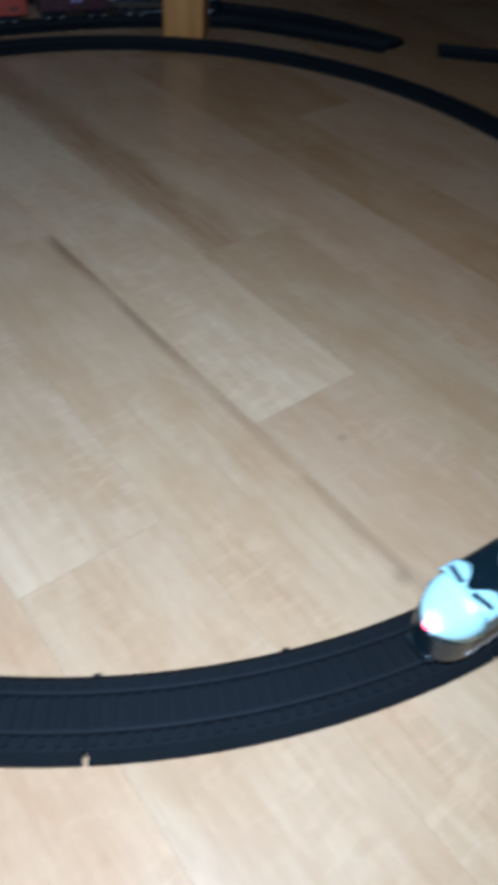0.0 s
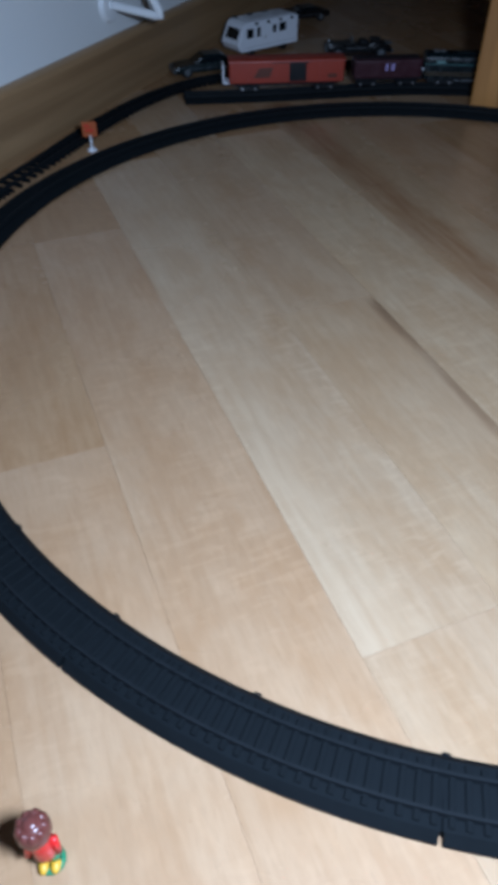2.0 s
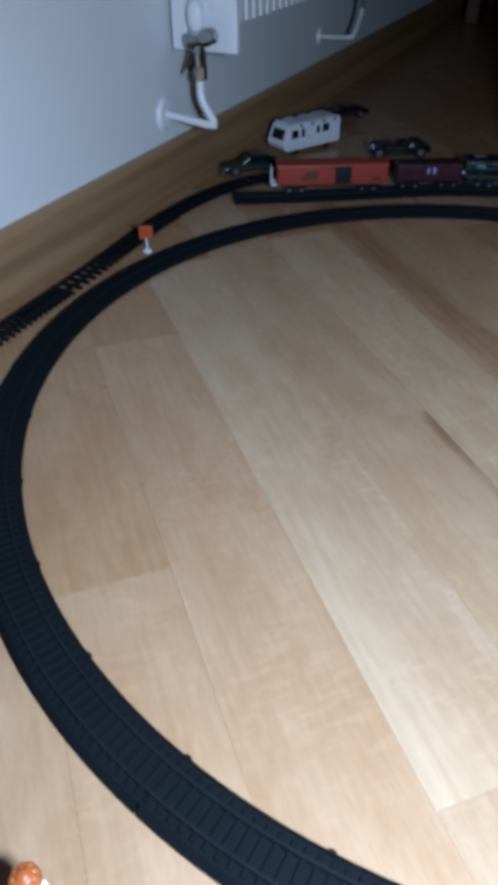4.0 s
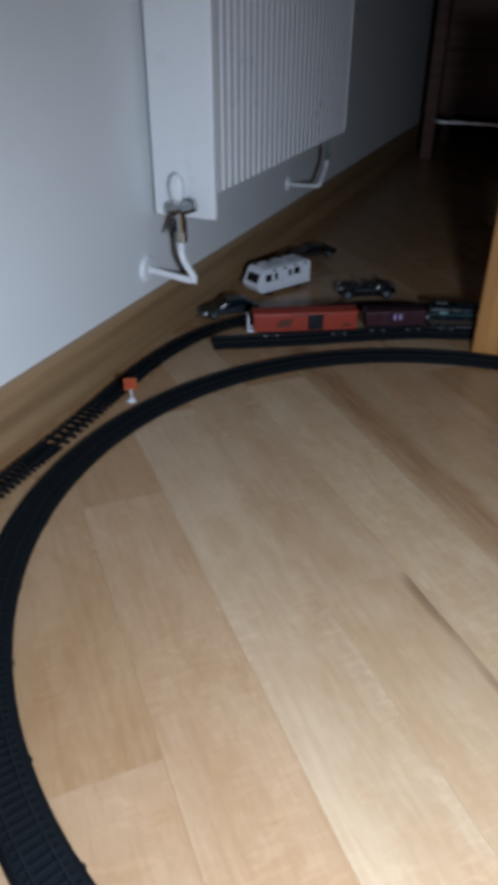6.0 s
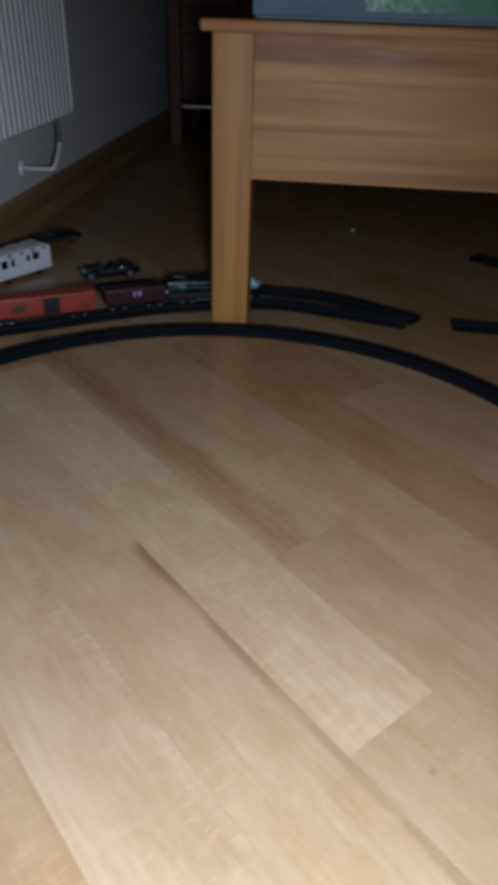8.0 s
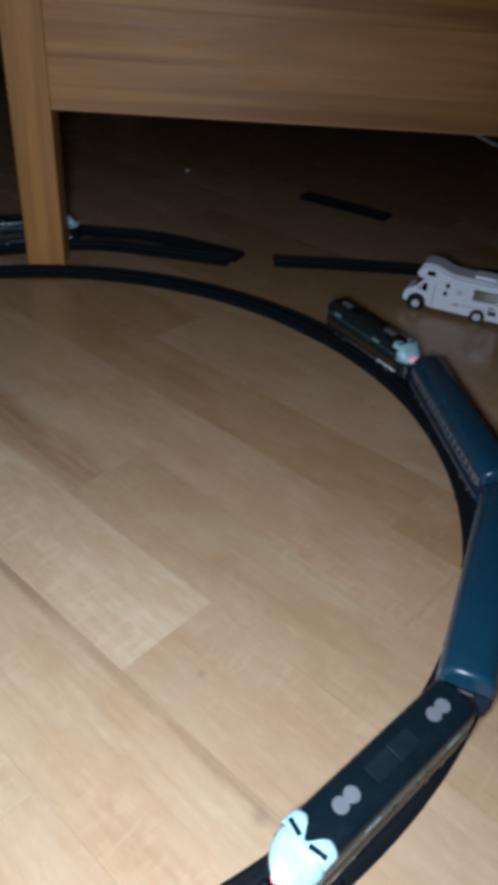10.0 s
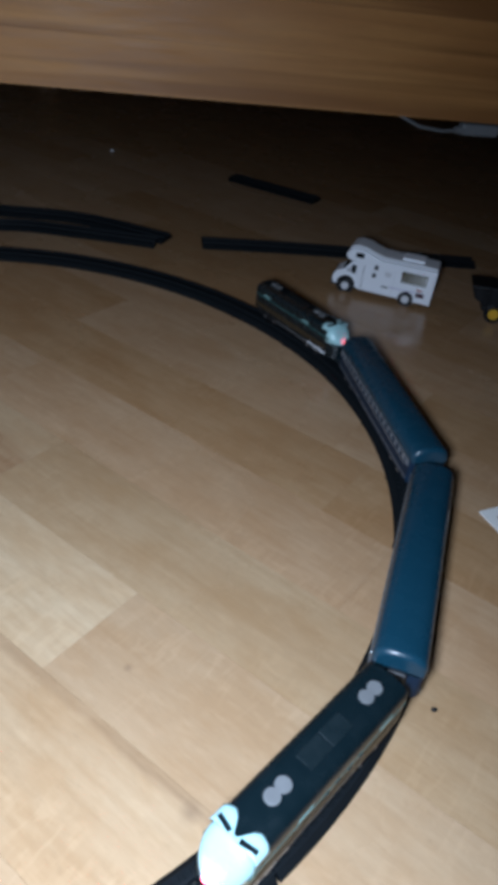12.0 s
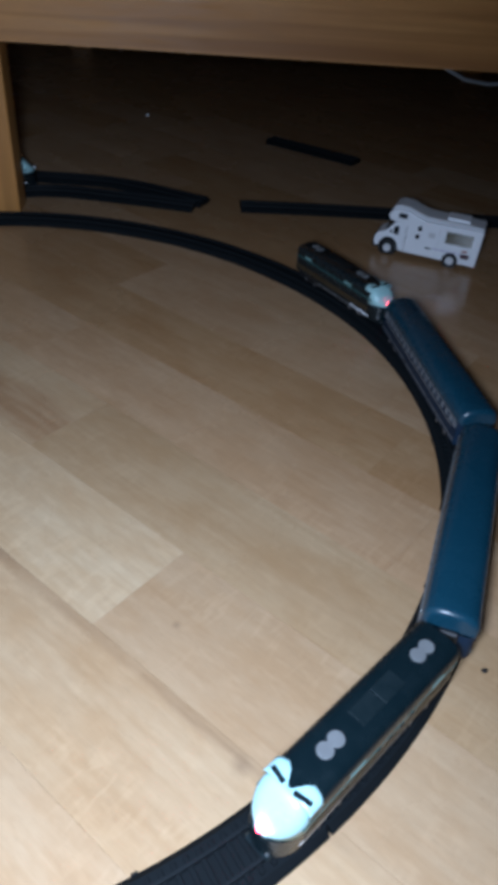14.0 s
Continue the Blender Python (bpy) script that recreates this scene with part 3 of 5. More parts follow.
def bogie(parent, x, half=0.011, w=0.021):
    b = part("bogie", box(x - half - 0.004, x + half + 0.004, -w / 2 - 0.001, w / 2 + 0.001, RAIL_TOP + 0.005, RAIL_TOP + 0.0095, 0.001, 1), BLACK, parent)
    for s in (-1, 1):
        part("side_frame", box(x - half - 0.003, x + half + 0.003, s * (w / 2 + 0.0022) - 0.001, s * (w / 2 + 0.0022) + 0.001, RAIL_TOP + 0.003, RAIL_TOP + 0.009, 0.0008, 1), BLACK, b)
        for d in (-half * 0.8, half * 0.8):
            part("axle_cap", rod((x + d, s * (w / 2 + 0.003), RAIL_TOP + 0.0052), (x + d, s * (w / 2 + 0.0045), RAIL_TOP + 0.0052), 0.0017, seg=10), STEEL, b)
    wheelset(parent, x - half * 0.8)
    wheelset(parent, x + half * 0.8)


def coach(m, label, group):
    """A blue passenger coach, running along x, its rails at z = RAIL_TOP."""
    th = empty("toy_coach", m, label, "toy coach", group)
    L, w, z0, z1 = 0.206, 0.0345, RAIL_TOP + 0.0085, RAIL_TOP + 0.0440
    part("roof", rounded_shell(L, w, z1 - 0.0135, z1, 0.0120), PETROL, th, "glossy petrol-blue rounded roof", smooth=True)
    body = part("body", rounded_shell(L - 0.0010, w - 0.0012, z0, z1 - 0.0130, 0.0005), NAVY, th, "dark navy side")
    for s in (-1, 1):
        part("gutter", box(-L / 2 + 0.006, L / 2 - 0.006, s * (w / 2 + 0.0002) - 0.0006, s * (w / 2 + 0.0002) + 0.0006, z1 - 0.0142, z1 - 0.0130, 0.0003, 1), SILVERED, body, "worn silver gutter line")
        part("roof_ridge", box(-L / 2 + 0.005, L / 2 - 0.005, s * (w / 2 - 0.0011) - 0.0005, s * (w / 2 - 0.0011) + 0.0005, z1 - 0.0092, z1 - 0.0084, 0.0003, 1), PETROL, th)
        part("worn_band", box(-L / 2 + 0.012, L / 2 - 0.012, s * (w / 2 - 0.0004) - 0.0004, s * (w / 2 - 0.0004) + 0.0004, z1 - 0.0232, z1 - 0.0222), SILVERED, body)
        first = None
        n = 16
        for k in range(n + 4):
            if k < n:
                x, hw = -0.079 + 0.158 * k / (n - 1), 0.0021
            else:
                x, hw = (-0.098, -0.089, 0.089, 0.098)[k - n], 0.0030
            if first is None or k == n:
                first = part("window", box(-hw, hw, -0.0004, 0.0004, -0.0026, 0.0026, 0.0003, 1), WINDOWPALE, body)
                ob = first
            else:
                ob = new("window", first.data)
                ob.parent = body
            ob.location = (x * 0.97, s * (w / 2 - 0.0004), z1 - 0.0182)
        part("lower_stripe", box(-L / 2 + 0.004, L / 2 - 0.004, s * (w / 2 - 0.0003) - 0.0003, s * (w / 2 - 0.0003) + 0.0003, z0 + 0.003, z0 + 0.0042), SILVERED, body)
    for x in (-0.07, 0.07):
        bogie(th, x)
    part("underframe", box(-0.05, 0.05, -0.011, 0.011, z0 - 0.006, z0 + 0.0005, 0.001, 1), BLACK, th)
    for s in (-1, 1):
        part("coupling", box(s * (L / 2 + 0.003) - 0.006, s * (L / 2 + 0.003) + 0.006, -0.003, 0.003, RAIL_TOP + 0.005, RAIL_TOP + 0.009, 0.001, 1), BLACK, th)
        part("coupling_hook", box(s * (L / 2 + 0.0055) - 0.0022, s * (L / 2 + 0.0055) + 0.0022, -0.0075, -0.0015, RAIL_TOP + 0.0090, RAIL_TOP + 0.0120, 0.0008, 1), PALEHOOK, th, "pale metal coupling hook")
        part("gangway", box(s * (L / 2 + 0.0016) - 0.002, s * (L / 2 + 0.0016) + 0.002, -0.006, 0.006, z0, z1 - 0.013, 0.001, 1), BLACK, th)
    return th


def locomotive(m, label, group, lit=True):
    """A round-nosed diesel locomotive; its nose points along +x."""
    th = empty("toy_locomotive", m, label, "toy locomotive", group)
    w, z0, z1 = 0.0300, RAIL_TOP + 0.004, RAIL_TOP + 0.0412
    xr, xc, xn = -0.074, 0.0570, 0.0742            # rear, back of the cab nose, tip
    roof = part("roof", prism(rounded_section(w, z1 - 0.0125, z1, 0.0095), xr, xc, "x", bevel=0.0014), GREENBLACK, th, "glossy black-green roof")
    body = part("body", prism([(-w / 2 + 0.0004, z0 + 0.006), (w / 2 - 0.0004, z0 + 0.006), (w / 2 - 0.0004, z1 - 0.0123), (-w / 2 + 0.0004, z1 - 0.0123)], xr + 0.0004, xc, "x", bevel=0.0006, segments=1), GREENBLACK, th)
    # nose: rings that shrink and drop towards the tip
    b = bmesh.new()
    rings = []
    steps = 12
    for k in range(steps + 1):
        u = math.sin(k / steps * math.pi / 2) ** 0.9
        x = xc - 0.0010 + (xn - xc + 0.0010) * u
        half = (w / 2 + 0.0001) * max(0.10, 1 - u ** 2.3) ** 0.62
        top = z1 + 0.0001 - 0.0172 * u ** 1.45
        low = z0 + 0.0195
        ring = []
        for j in range(13):
            a = math.pi * j / 12
            ring.append(b.verts.new((x, half * math.copysign(abs(math.cos(a)) ** 0.6, math.cos(a)), low + (top - low) * math.sin(a) ** 0.55)))
        rings.append(ring)
    for r0, r1 in zip(rings, rings[1:]):
        for j in range(12):
            b.faces.new((r0[j], r0[j + 1], r1[j + 1], r1[j]))
    b.faces.new(rings[0]); b.faces.new(rings[-1])
    for r0, r1 in zip(rings, rings[1:]):
        b.faces.new((r0[0], r1[0], r1[12], r0[12]))
    nose = part("nose", b, AQUA, th, "pale aqua rounded nose", smooth=True)
    # lower nose in dark green
    prof = []
    for k in range(17):
        a = -math.pi / 2 + math.pi * k / 16
        prof.append((xc - 0.001 + (xn - xc + 0.0015) * math.cos(a) ** 0.9 if abs(math.cos(a)) > 1e-6 else xc - 0.001, (w / 2 - 0.0004) * math.sin(a)))
    prof += [(xc - 0.002, w / 2 - 0.0004), (xc - 0.002, -w / 2 + 0.0004)]
    part("lower_nose", prism(prof, z0 + 0.002, z0 + 0.0193, "z", bevel=0.0008, segments=1), GREENBLACK, th)
    # the aqua paint reaches back over the cab roof in two rounded lobes that meet in a vee
    sec = rounded_section(w, z1 - 0.0060, z1, 0.0050, 9)[1:-1]
    b = bmesh.new()
    sheets = []
    for lift in (0.00022, -0.0003):
        rows = []
        for y, z in sec:
            f = min(1.0, abs(y) / (w / 2))
            back = 0.0112 * min(1.0, f / 0.48) ** 0.75 * (1.0 - 0.16 * max(0.0, (f - 0.55) / 0.45) ** 2)
            rows.append([b.verts.new((xc + 0.0008 - back * (1 - k / 5), y * (1 + 30 * lift), z + lift)) for k in range(6)])
        sheets.append(rows)
        for r0, r1 in zip(rows, rows[1:]):
            for k in range(5):
                b.faces.new((r0[k], r0[k + 1], r1[k + 1], r1[k]))
    up, lo = sheets
    for k in (0, 5):
        for (u0, u1), (l0, l1) in zip(zip(up, up[1:]), zip(lo, lo[1:])):
            b.faces.new((u0[k], u1[k], l1[k], l0[k]))
    for q in (0, -1):
        for k in range(5):
            b.faces.new((up[q][k], up[q][k + 1], lo[q][k + 1], lo[q][k]))
    bmesh.ops.recalc_face_normals(b, faces=b.faces[:])
    part("brow", b, AQUA, nose, "aqua cab front in two lobes", smooth=True)
    # split windscreen, set in a vee that points ahead
    for s in (-1, 1):
        p = part("windscreen", box(-0.0014, 0.0014, -0.0049, 0.0049, -0.0006, 0.0006, 0.0004, 1), GLASSDARK, nose, "narrow dark windscreen")
        p.matrix_local = Matrix.Translation((xc - 0.0016, s * 0.0078, z1 + 0.0000)) @ Matrix.Rotation(s * math.radians(14), 4, "Z") @ Matrix.Rotation(math.radians(5), 4, "Y") @ Matrix.Rotation(-s * math.radians(7), 4, "X")
    # lamp in the tip
    part("headlamp", ball((xn + 0.0002, 0, z0 + 0.0232), 0.0017, 0.0016, 0.0015, 12), REDLED if lit else WHITE, th, "small lit red lamp" if lit else "small white lamp")
    # roof fans in pairs, and the panel between them
    for x in (0.026, -0.054):
        for d in (-0.0042, 0.0042):
            part("roof_fan", rod((x + d, 0, z1 - 0.0008), (x + d, 0, z1 + 0.0008), 0.0046, seg=20, bevel=0.0003), FANWHITE, roof, "white round fan on the roof")
    for x in (-0.0305, -0.0118):
        part("roof_panel", box(x, x + 0.0175, -0.0055, 0.0055, z1 - 0.0006, z1 + 0.0003, 0.0002, 1), GREYPANEL, roof)
    for s in (-1, 1):
        y = s * (w / 2 - 0.0002)
        part("side_stripe", box(xr + 0.002, xc, y - 0.0003, y + 0.0003, z0 + 0.0095, z0 + 0.0150), GOLD, body, "dull ochre stripe")
        part("thin_stripe", box(xr + 0.001, xc + 0.004, y - 0.0004, y + 0.0004, z1 - 0.0138, z1 - 0.0122), TEALLINE, body)
        for x in (0.020, -0.052):
            part("side_window", box(x - 0.006, x + 0.006, y - 0.0005, y + 0.0005, z1 - 0.0118, z1 - 0.0088, 0.0003, 1), MINT, body)
        for k in range(4):
            part("porthole", rod((-0.030 + 0.010 * k, y - 0.0005, z0 + 0.0195), (-0.030 + 0.010 * k, y + 0.0006, z0 + 0.0195), 0.0016, seg=10), GLASSDARK, body)
        # lettering too worn to read
        rr = random.Random(3)
        x = 0.0590
        while x > 0.030:
            hgt, lift, wid = rr.uniform(0.0015, 0.0040), rr.uniform(0.0004, 0.0022), rr.uniform(0.0014, 0.0034)
            part("lettering", box(x - wid, x, s * 0.0140 - 0.0006, s * 0.0140 + 0.0006, z0 + 0.0032 + lift, z0 + 0.0032 + lift + hgt), WHITE, body)
            x -= wid + rr.uniform(0.0002, 0.0008)
        part("skirt", box(xr + 0.006, xc, s * 0.0128 - 0.0012, s * 0.0128 + 0.0012, z0 + 0.001, z0 + 0.0064, 0.0006, 1), BLACK, th)
        part("sill_rail", box(-0.030, xc - 0.014, s * 0.0142 - 0.0004, s * 0.0142 + 0.0004, z0 + 0.0040, z0 + 0.0052), SILVERED, body)
    for x in (-0.044, 0.036):
        bogie(th, x, 0.010, 0.0195)
    part("underframe", box(xr + 0.003, xc + 0.012, -0.0115, 0.0115, z0 + 0.003, z0 + 0.008, 0.001, 1), BLACK, th)
    plate = part("buffer_plate", box(xn - 0.007, xn + 0.0005, -0.008, 0.008, z0 + 0.0005, z0 + 0.0035, 0.001, 1), GREYPANEL, th)
    part("cast_step", box(xn - 0.006, xn - 0.0012, 0.0015, 0.0070, z0 + 0.0025, z0 + 0.0044, 0.0007, 1), DULLSTEP, plate, "pale green front step")
    part("coupling", box(xr - 0.010, xr + 0.002, -0.003, 0.003, RAIL_TOP + 0.005, RAIL_TOP + 0.009, 0.001, 1), BLACK, th)
    part("rear_light", rod((xr - 0.0012, -0.008, z0 + 0.016), (xr + 0.001, -0.008, z0 + 0.016), 0.0022, seg=12), WHITE, th)
    return th


# the train stands on the circle, its leading nose clockwise
NOSE = -60.2


def on_circle(mid_angle, forward, half_len):
    """A vehicle whose pivots sit on the circle; forward +1: its +x end leads clockwise."""
    a = math.radians(mid_angle)
    r = R * math.cos(half_len / R)
    head = mid_angle - 90 if forward > 0 else mid_angle + 90
    return pose(CX + r * math.cos(a), CY + r * math.sin(a), 0, 0, 0, head)


TRAIN = "vehicles of the blue train"
locomotive(on_circle(NOSE + 9.6, 1, 0.040), "dark green toy diesel locomotive with aqua nose heading the train", TRAIN)
coach(on_circle(NOSE + 34.3, 1, 0.070), "petrol-blue toy passenger coach behind the locomotive", TRAIN)
coach(on_circle(NOSE + 63.3, 1, 0.070), "petrol-blue toy passenger coach near the train's tail", TRAIN)
locomotive(on_circle(NOSE + 88.4, 1, 0.040), "dark green toy diesel locomotive with aqua nose closing the train", TRAIN)


# ---------------------------------------------------------------- parked wagons on the siding
def boxcar(m):
    th = empty("toy_boxcar", m, "orange-red toy boxcar with black door parked on the siding", "toy wagon", "wagons parked on the siding")
    L, w, z0, z1 = 0.156, 0.030, 0.0215, 0.0480
    body = part("body", box(-L / 2, L / 2, -w / 2, w / 2, z0, z1, 0.0012, 1), ORANGE, th)
    part("roof", prism(rounded_section(w + 0.001, z1 - 0.001, z1 + 0.003, 0.003, 4), -L / 2 - 0.001, L / 2 + 0.001, "x", bevel=0.0004, segments=1), ORANGE, th)
    for s in (-1, 1):
        part("door", box(0.003, 0.026, s * (w / 2) - 0.0012, s * (w / 2) + 0.0012, z0 + 0.002, z1 - 0.0015, 0.0005, 1), BLACK, body, "black sliding door")
        part("door_rail", box(-0.020, 0.030, s * (w / 2 + 0.0004) - 0.0005, s * (w / 2 + 0.0004) + 0.0005, z1 - 0.0016, z1 - 0.0006), BLACK, body)
        part("faded_mark", prism([(-0.046, z0 + 0.007), (-0.024, z0 + 0.0075), (-0.019, z0 + 0.0195), (-0.038, z0 + 0.0190)], s * (w / 2) - 0.0004, s * (w / 2) + 0.0004, "y"), BROWNPRINT, body, "faded brown slanted mark")
        part("small_mark", box(0.056, 0.068, s * (w / 2) - 0.0004, s * (w / 2) + 0.0004, z0 + 0.0055, z0 + 0.0105), BROWNPRINT, body)
        for x in (-0.072, -0.052, -0.014, 0.045, 0.072):
            part("rib", box(x - 0.0006, x + 0.0006, s * (w / 2) - 0.0006, s * (w / 2) + 0.0006, z0 + 0.001, z1 - 0.001), ORANGE, body)
    end = part("end_railing", box(-L / 2 - 0.0090, -L / 2 + 0.0002, -0.0110, 0.0110, z0 - 0.001, z0 + 0.0012, 0.0006, 1), WHITE, th, "white end platform with railing")
    for y in (-0.0095, 0.0095):
        part("post", box(-L / 2 - 0.0090, -L / 2 - 0.0070, y - 0.0012, y + 0.0012, z0, z1 - 0.004, 0.0005, 1), WHITE, end)
    for z in (z0 + 0.0115, z1 - 0.0055):
        part("bar", box(-L / 2 - 0.0092, -L / 2 - 0.0068, -0.0100, 0.0100, z - 0.0017, z + 0.0017, 0.0006, 1), WHITE, end)
    part("ladder_stile", box(-L / 2 - 0.0088, -L / 2 - 0.0070, -0.0020, 0.0020, z0, z1 - 0.006, 0.0005, 1), WHITE, end)
    part("underframe", box(-L / 2 + 0.006, L / 2 - 0.006, -0.010, 0.010, z0 - 0.0035, z0 + 0.0003, 0.0006, 1), BLACK, th)
    for x in (-0.052, 0.052):
        bogie(th, x)
    return th


def tank_wagon(m):
    th = empty("toy_wagon", m, "burgundy toy goods wagon with lilac mark on the siding", "toy wagon", "wagons parked on the siding")
    L, w, z0, z1 = 0.094, 0.029, 0.0215, 0.0445
    body = part("body", box(-L / 2, L / 2, -w / 2, w / 2, z0, z1, 0.002, 2), BURGUNDY, th)
    part("roof_walk", box(-L / 2 + 0.004, L / 2 - 0.004, -0.004, 0.004, z1 - 0.0004, z1 + 0.0012, 0.0004, 1), BLACK, th)
    for s in (-1, 1):
        for x in (-0.002, 0.006):
            part("lilac_mark", box(x - 0.0022, x + 0.0022, s * (w / 2) - 0.0004, s * (w / 2) + 0.0004, z0 + 0.010, z0 + 0.0185), LILAC, body)
        for k in range(5):
            x = -0.044 + 0.022 * k
            part("rib", box(x - 0.0006, x + 0.0006, s * (w / 2) - 0.0005, s * (w / 2) + 0.0005, z0 + 0.002, z1 - 0.002), BURGUNDY, body)
    part("underframe", box(-L / 2 + 0.004, L / 2 - 0.004, -0.010, 0.010, z0 - 0.0035, z0 + 0.0003, 0.0006, 1), BLACK, th)
    for x in (-0.028, 0.028):
        bogie(th, x)
    return th


boxcar(pose(-0.0405, 1.3375, 0.0, 0, 0, 28.5))
tank_wagon(pose(0.080, 1.411, 0.0, 0, 0, 28.0))
locomotive(pose(0.196, 1.461, 0.0, 0, 0, 17.5), "dark green toy locomotive with aqua nose parked behind the table leg", "wagons parked on the siding", lit=False)


def gondola(m):
    th = empty("toy_gondola", m, "white open toy wagon on the track beside the baseboard", "toy wagon")
    L, w, z0, z1 = 0.13, 0.030, 0.0135, 0.0265
    for s in (-1, 1):
        part("side_wall", box(-L / 2, L / 2, s * w / 2 - 0.0012, s * w / 2 + 0.0012, z0, z1, 0.0006, 1), WHITE, th)
        part("end_wall", box(s * L / 2 - 0.0012, s * L / 2 + 0.0012, -w / 2 + 0.0013, w / 2 - 0.0013, z0, z1, 0.0006, 1), WHITE, th)
    part("deck", box(-L / 2 + 0.0013, L / 2 - 0.0013, -w / 2 + 0.0013, w / 2 - 0.0013, z0, z0 + 0.003), BLACK, th)
    for x in (-0.04, 0.04):
        for s in (-1, 1):
            p = part("wheel", rod((x, s * 0.00825 - 0.0012, 0.0120), (x, s * 0.00825 + 0.0012, 0.0120), 0.0046, seg=16), BLACK, th)
    return th


gondola(pose(-0.2073, 0.716, 0, 0, 0, 90))


# ---------------------------------------------------------------- toy vehicles on the floor
def toy_wheel(parent, x, y, r, hub, width=0.006):
    s = 1 if y > 0 else -1
    t = part("wheel", rod((x, y - width / 2, r), (x, y + width / 2, r), r, seg=22, bevel=0.0008), BLACK, parent)
    part("hub", rod((x, y + s * width * 0.35, r), (x, y + s * (width / 2 + 0.0006), r), r * 0.58, seg=16), hub, t)


def motorhome(m):
    """Alcove motorhome; its front points along -x, its near side along -y."""
    th = empty("toy_motorhome", m, "white toy motorhome with alcove cab standing on the floor", "toy motorhome")
    w = 0.044
    body = part("body", prism([(-0.040, 0.0085), (0.0685, 0.0070), (0.0698, 0.0560), (-0.010, 0.0560), (-0.020, 0.0590), (-0.034, 0.0640), (-0.050, 0.0655), (-0.0595, 0.0630), (-0.0635, 0.0565), (-0.0600, 0.0500), (-0.0420, 0.0470)],
                              -w / 2, w / 2, "y", bevel=0.0012), WHITE, th)
    part("roof", prism([(-0.0605, 0.0622), (-0.050, 0.0648), (-0.034, 0.0635), (-0.020, 0.0585), (-0.010, 0.0556), (0.0694, 0.0556), (0.0684, 0.0610), (-0.010, 0.0625), (-0.022, 0.0655), (-0.036, 0.0705), (-0.050, 0.0715), (-0.058, 0.0685)],
                       -w / 2 + 0.004, w / 2 - 0.004, "y", bevel=0.001, segments=1), GREYWHITE, th, "greyed white roof")
    part("roof_box", box(0.016, 0.048, -0.013, 0.013, 0.0600, 0.0655, 0.0015), WHITE, th)
    cab = part("cab", prism([(-0.0400, 0.0085), (-0.0400, 0.0470), (-0.0530, 0.0460), (-0.0640, 0.0330), (-0.0760, 0.0270), (-0.0790, 0.0200), (-0.0780, 0.0100)], -w / 2 + 0.003, w / 2 - 0.003, "y", bevel=0.0015), WHITE, th)
    part("windscreen", prism([(-0.0545, 0.0455), (-0.0560, 0.0450), (-0.0655, 0.0340), (-0.0640, 0.0335)], -w / 2 + 0.006, w / 2 - 0.006, "y"), GLASSDARK, cab, "dark windscreen")
    part("grille", box(-0.0795, -0.0770, -0.010, 0.010, 0.0150, 0.0205, 0.0005, 1), BLACK, cab)
    part("bumper", box(-0.0805, -0.0700, -w / 2 + 0.004, w / 2 - 0.004, 0.0065, 0.0160, 0.0015), BLACK, cab)
    for s in (-1, 1):
        y = s * (w / 2 - 0.0026)
        part("side_window", prism([(-0.0455, 0.0300), (-0.0455, 0.0420), (-0.0520, 0.0420), (-0.0585, 0.0320)], y - 0.0007, y + 0.0007, "y"), GLASSDARK, cab)
        part("window_pillar", box(-0.0545, -0.0525, y - 0.0010, y + 0.0010, 0.0300, 0.0430), WHITE, cab)
        part("headlight", ball((-0.0770, s * 0.0145, 0.0220), 0.0030, 0.0036, 0.0030, 12), GLASSDARK, cab)
        part("wheel_arch", rod((-0.0575, s * (w / 2 - 0.005), 0.0110), (-0.0575, s * (w / 2 - 0.0022), 0.0110), 0.0138, seg=22), BLACK, cab)
        part("wheel_arch", rod((0.0330, s * (w / 2 - 0.005), 0.0100), (0.0330, s * (w / 2 + 0.0003), 0.0100), 0.0112, seg=22), BLACK, body)
        y = s * w / 2
        for x0, x1, z0, z1, mat, name in ((-0.0490, -0.0370, 0.0550, 0.0618, GLASSDARK, "window"), (-0.0195, -0.0140, 0.0425, 0.0490, GLASSDARK, "window"), (-0.0208, -0.0155, 0.0310, 0.0372, GLASSDARK, "window"),
                                          (-0.0030, 0.0060, 0.0360, 0.0430, GREYWHITE, "hatch"), (0.0210, 0.0580, 0.0330, 0.0490, OLIVEGLASS, "window"),
                                          (-0.0050, 0.0050, 0.0198, 0.0216, GREYPANEL, "door_handle"), (0.0460, 0.0580, 0.0160, 0.0225, MAROON, "side_mark"),
                                          (0.0070, 0.0460, 0.0215, 0.0224, LILAC, "side_line"), (0.0460, 0.0540, 0.0250, 0.0275, ORANGE, "side_mark")):
            part(name, box(x0, x1, y - 0.0006, y + 0.0006, z0, z1, 0.0004, 1), mat, body)
        part("door_seam", box(-0.0345, -0.0338, y - 0.0003, y + 0.0003, 0.0110, 0.0450), GREYPANEL, body)
        part("door_seam", box(0.0110, 0.0116, y - 0.0003, y + 0.0003, 0.0110, 0.0500), GREYWHITE, body)
        toy_wheel(th, -0.0575, s * (w / 2 - 0.0035), 0.0098, GREYWHITE)
        toy_wheel(th, 0.0330, s * (w / 2 - 0.0025), 0.0098, GREYWHITE)
    part("chassis", box(-0.070, 0.063, -w / 2 + 0.008, w / 2 - 0.008, 0.0050, 0.0090, 0.001, 1), BLACK, th)
    return th


home = motorhome(pose(0.8137, 1.2865, 0, 0, 0, -26.9))
home.scale = (0.94, 0.94, 0.955)


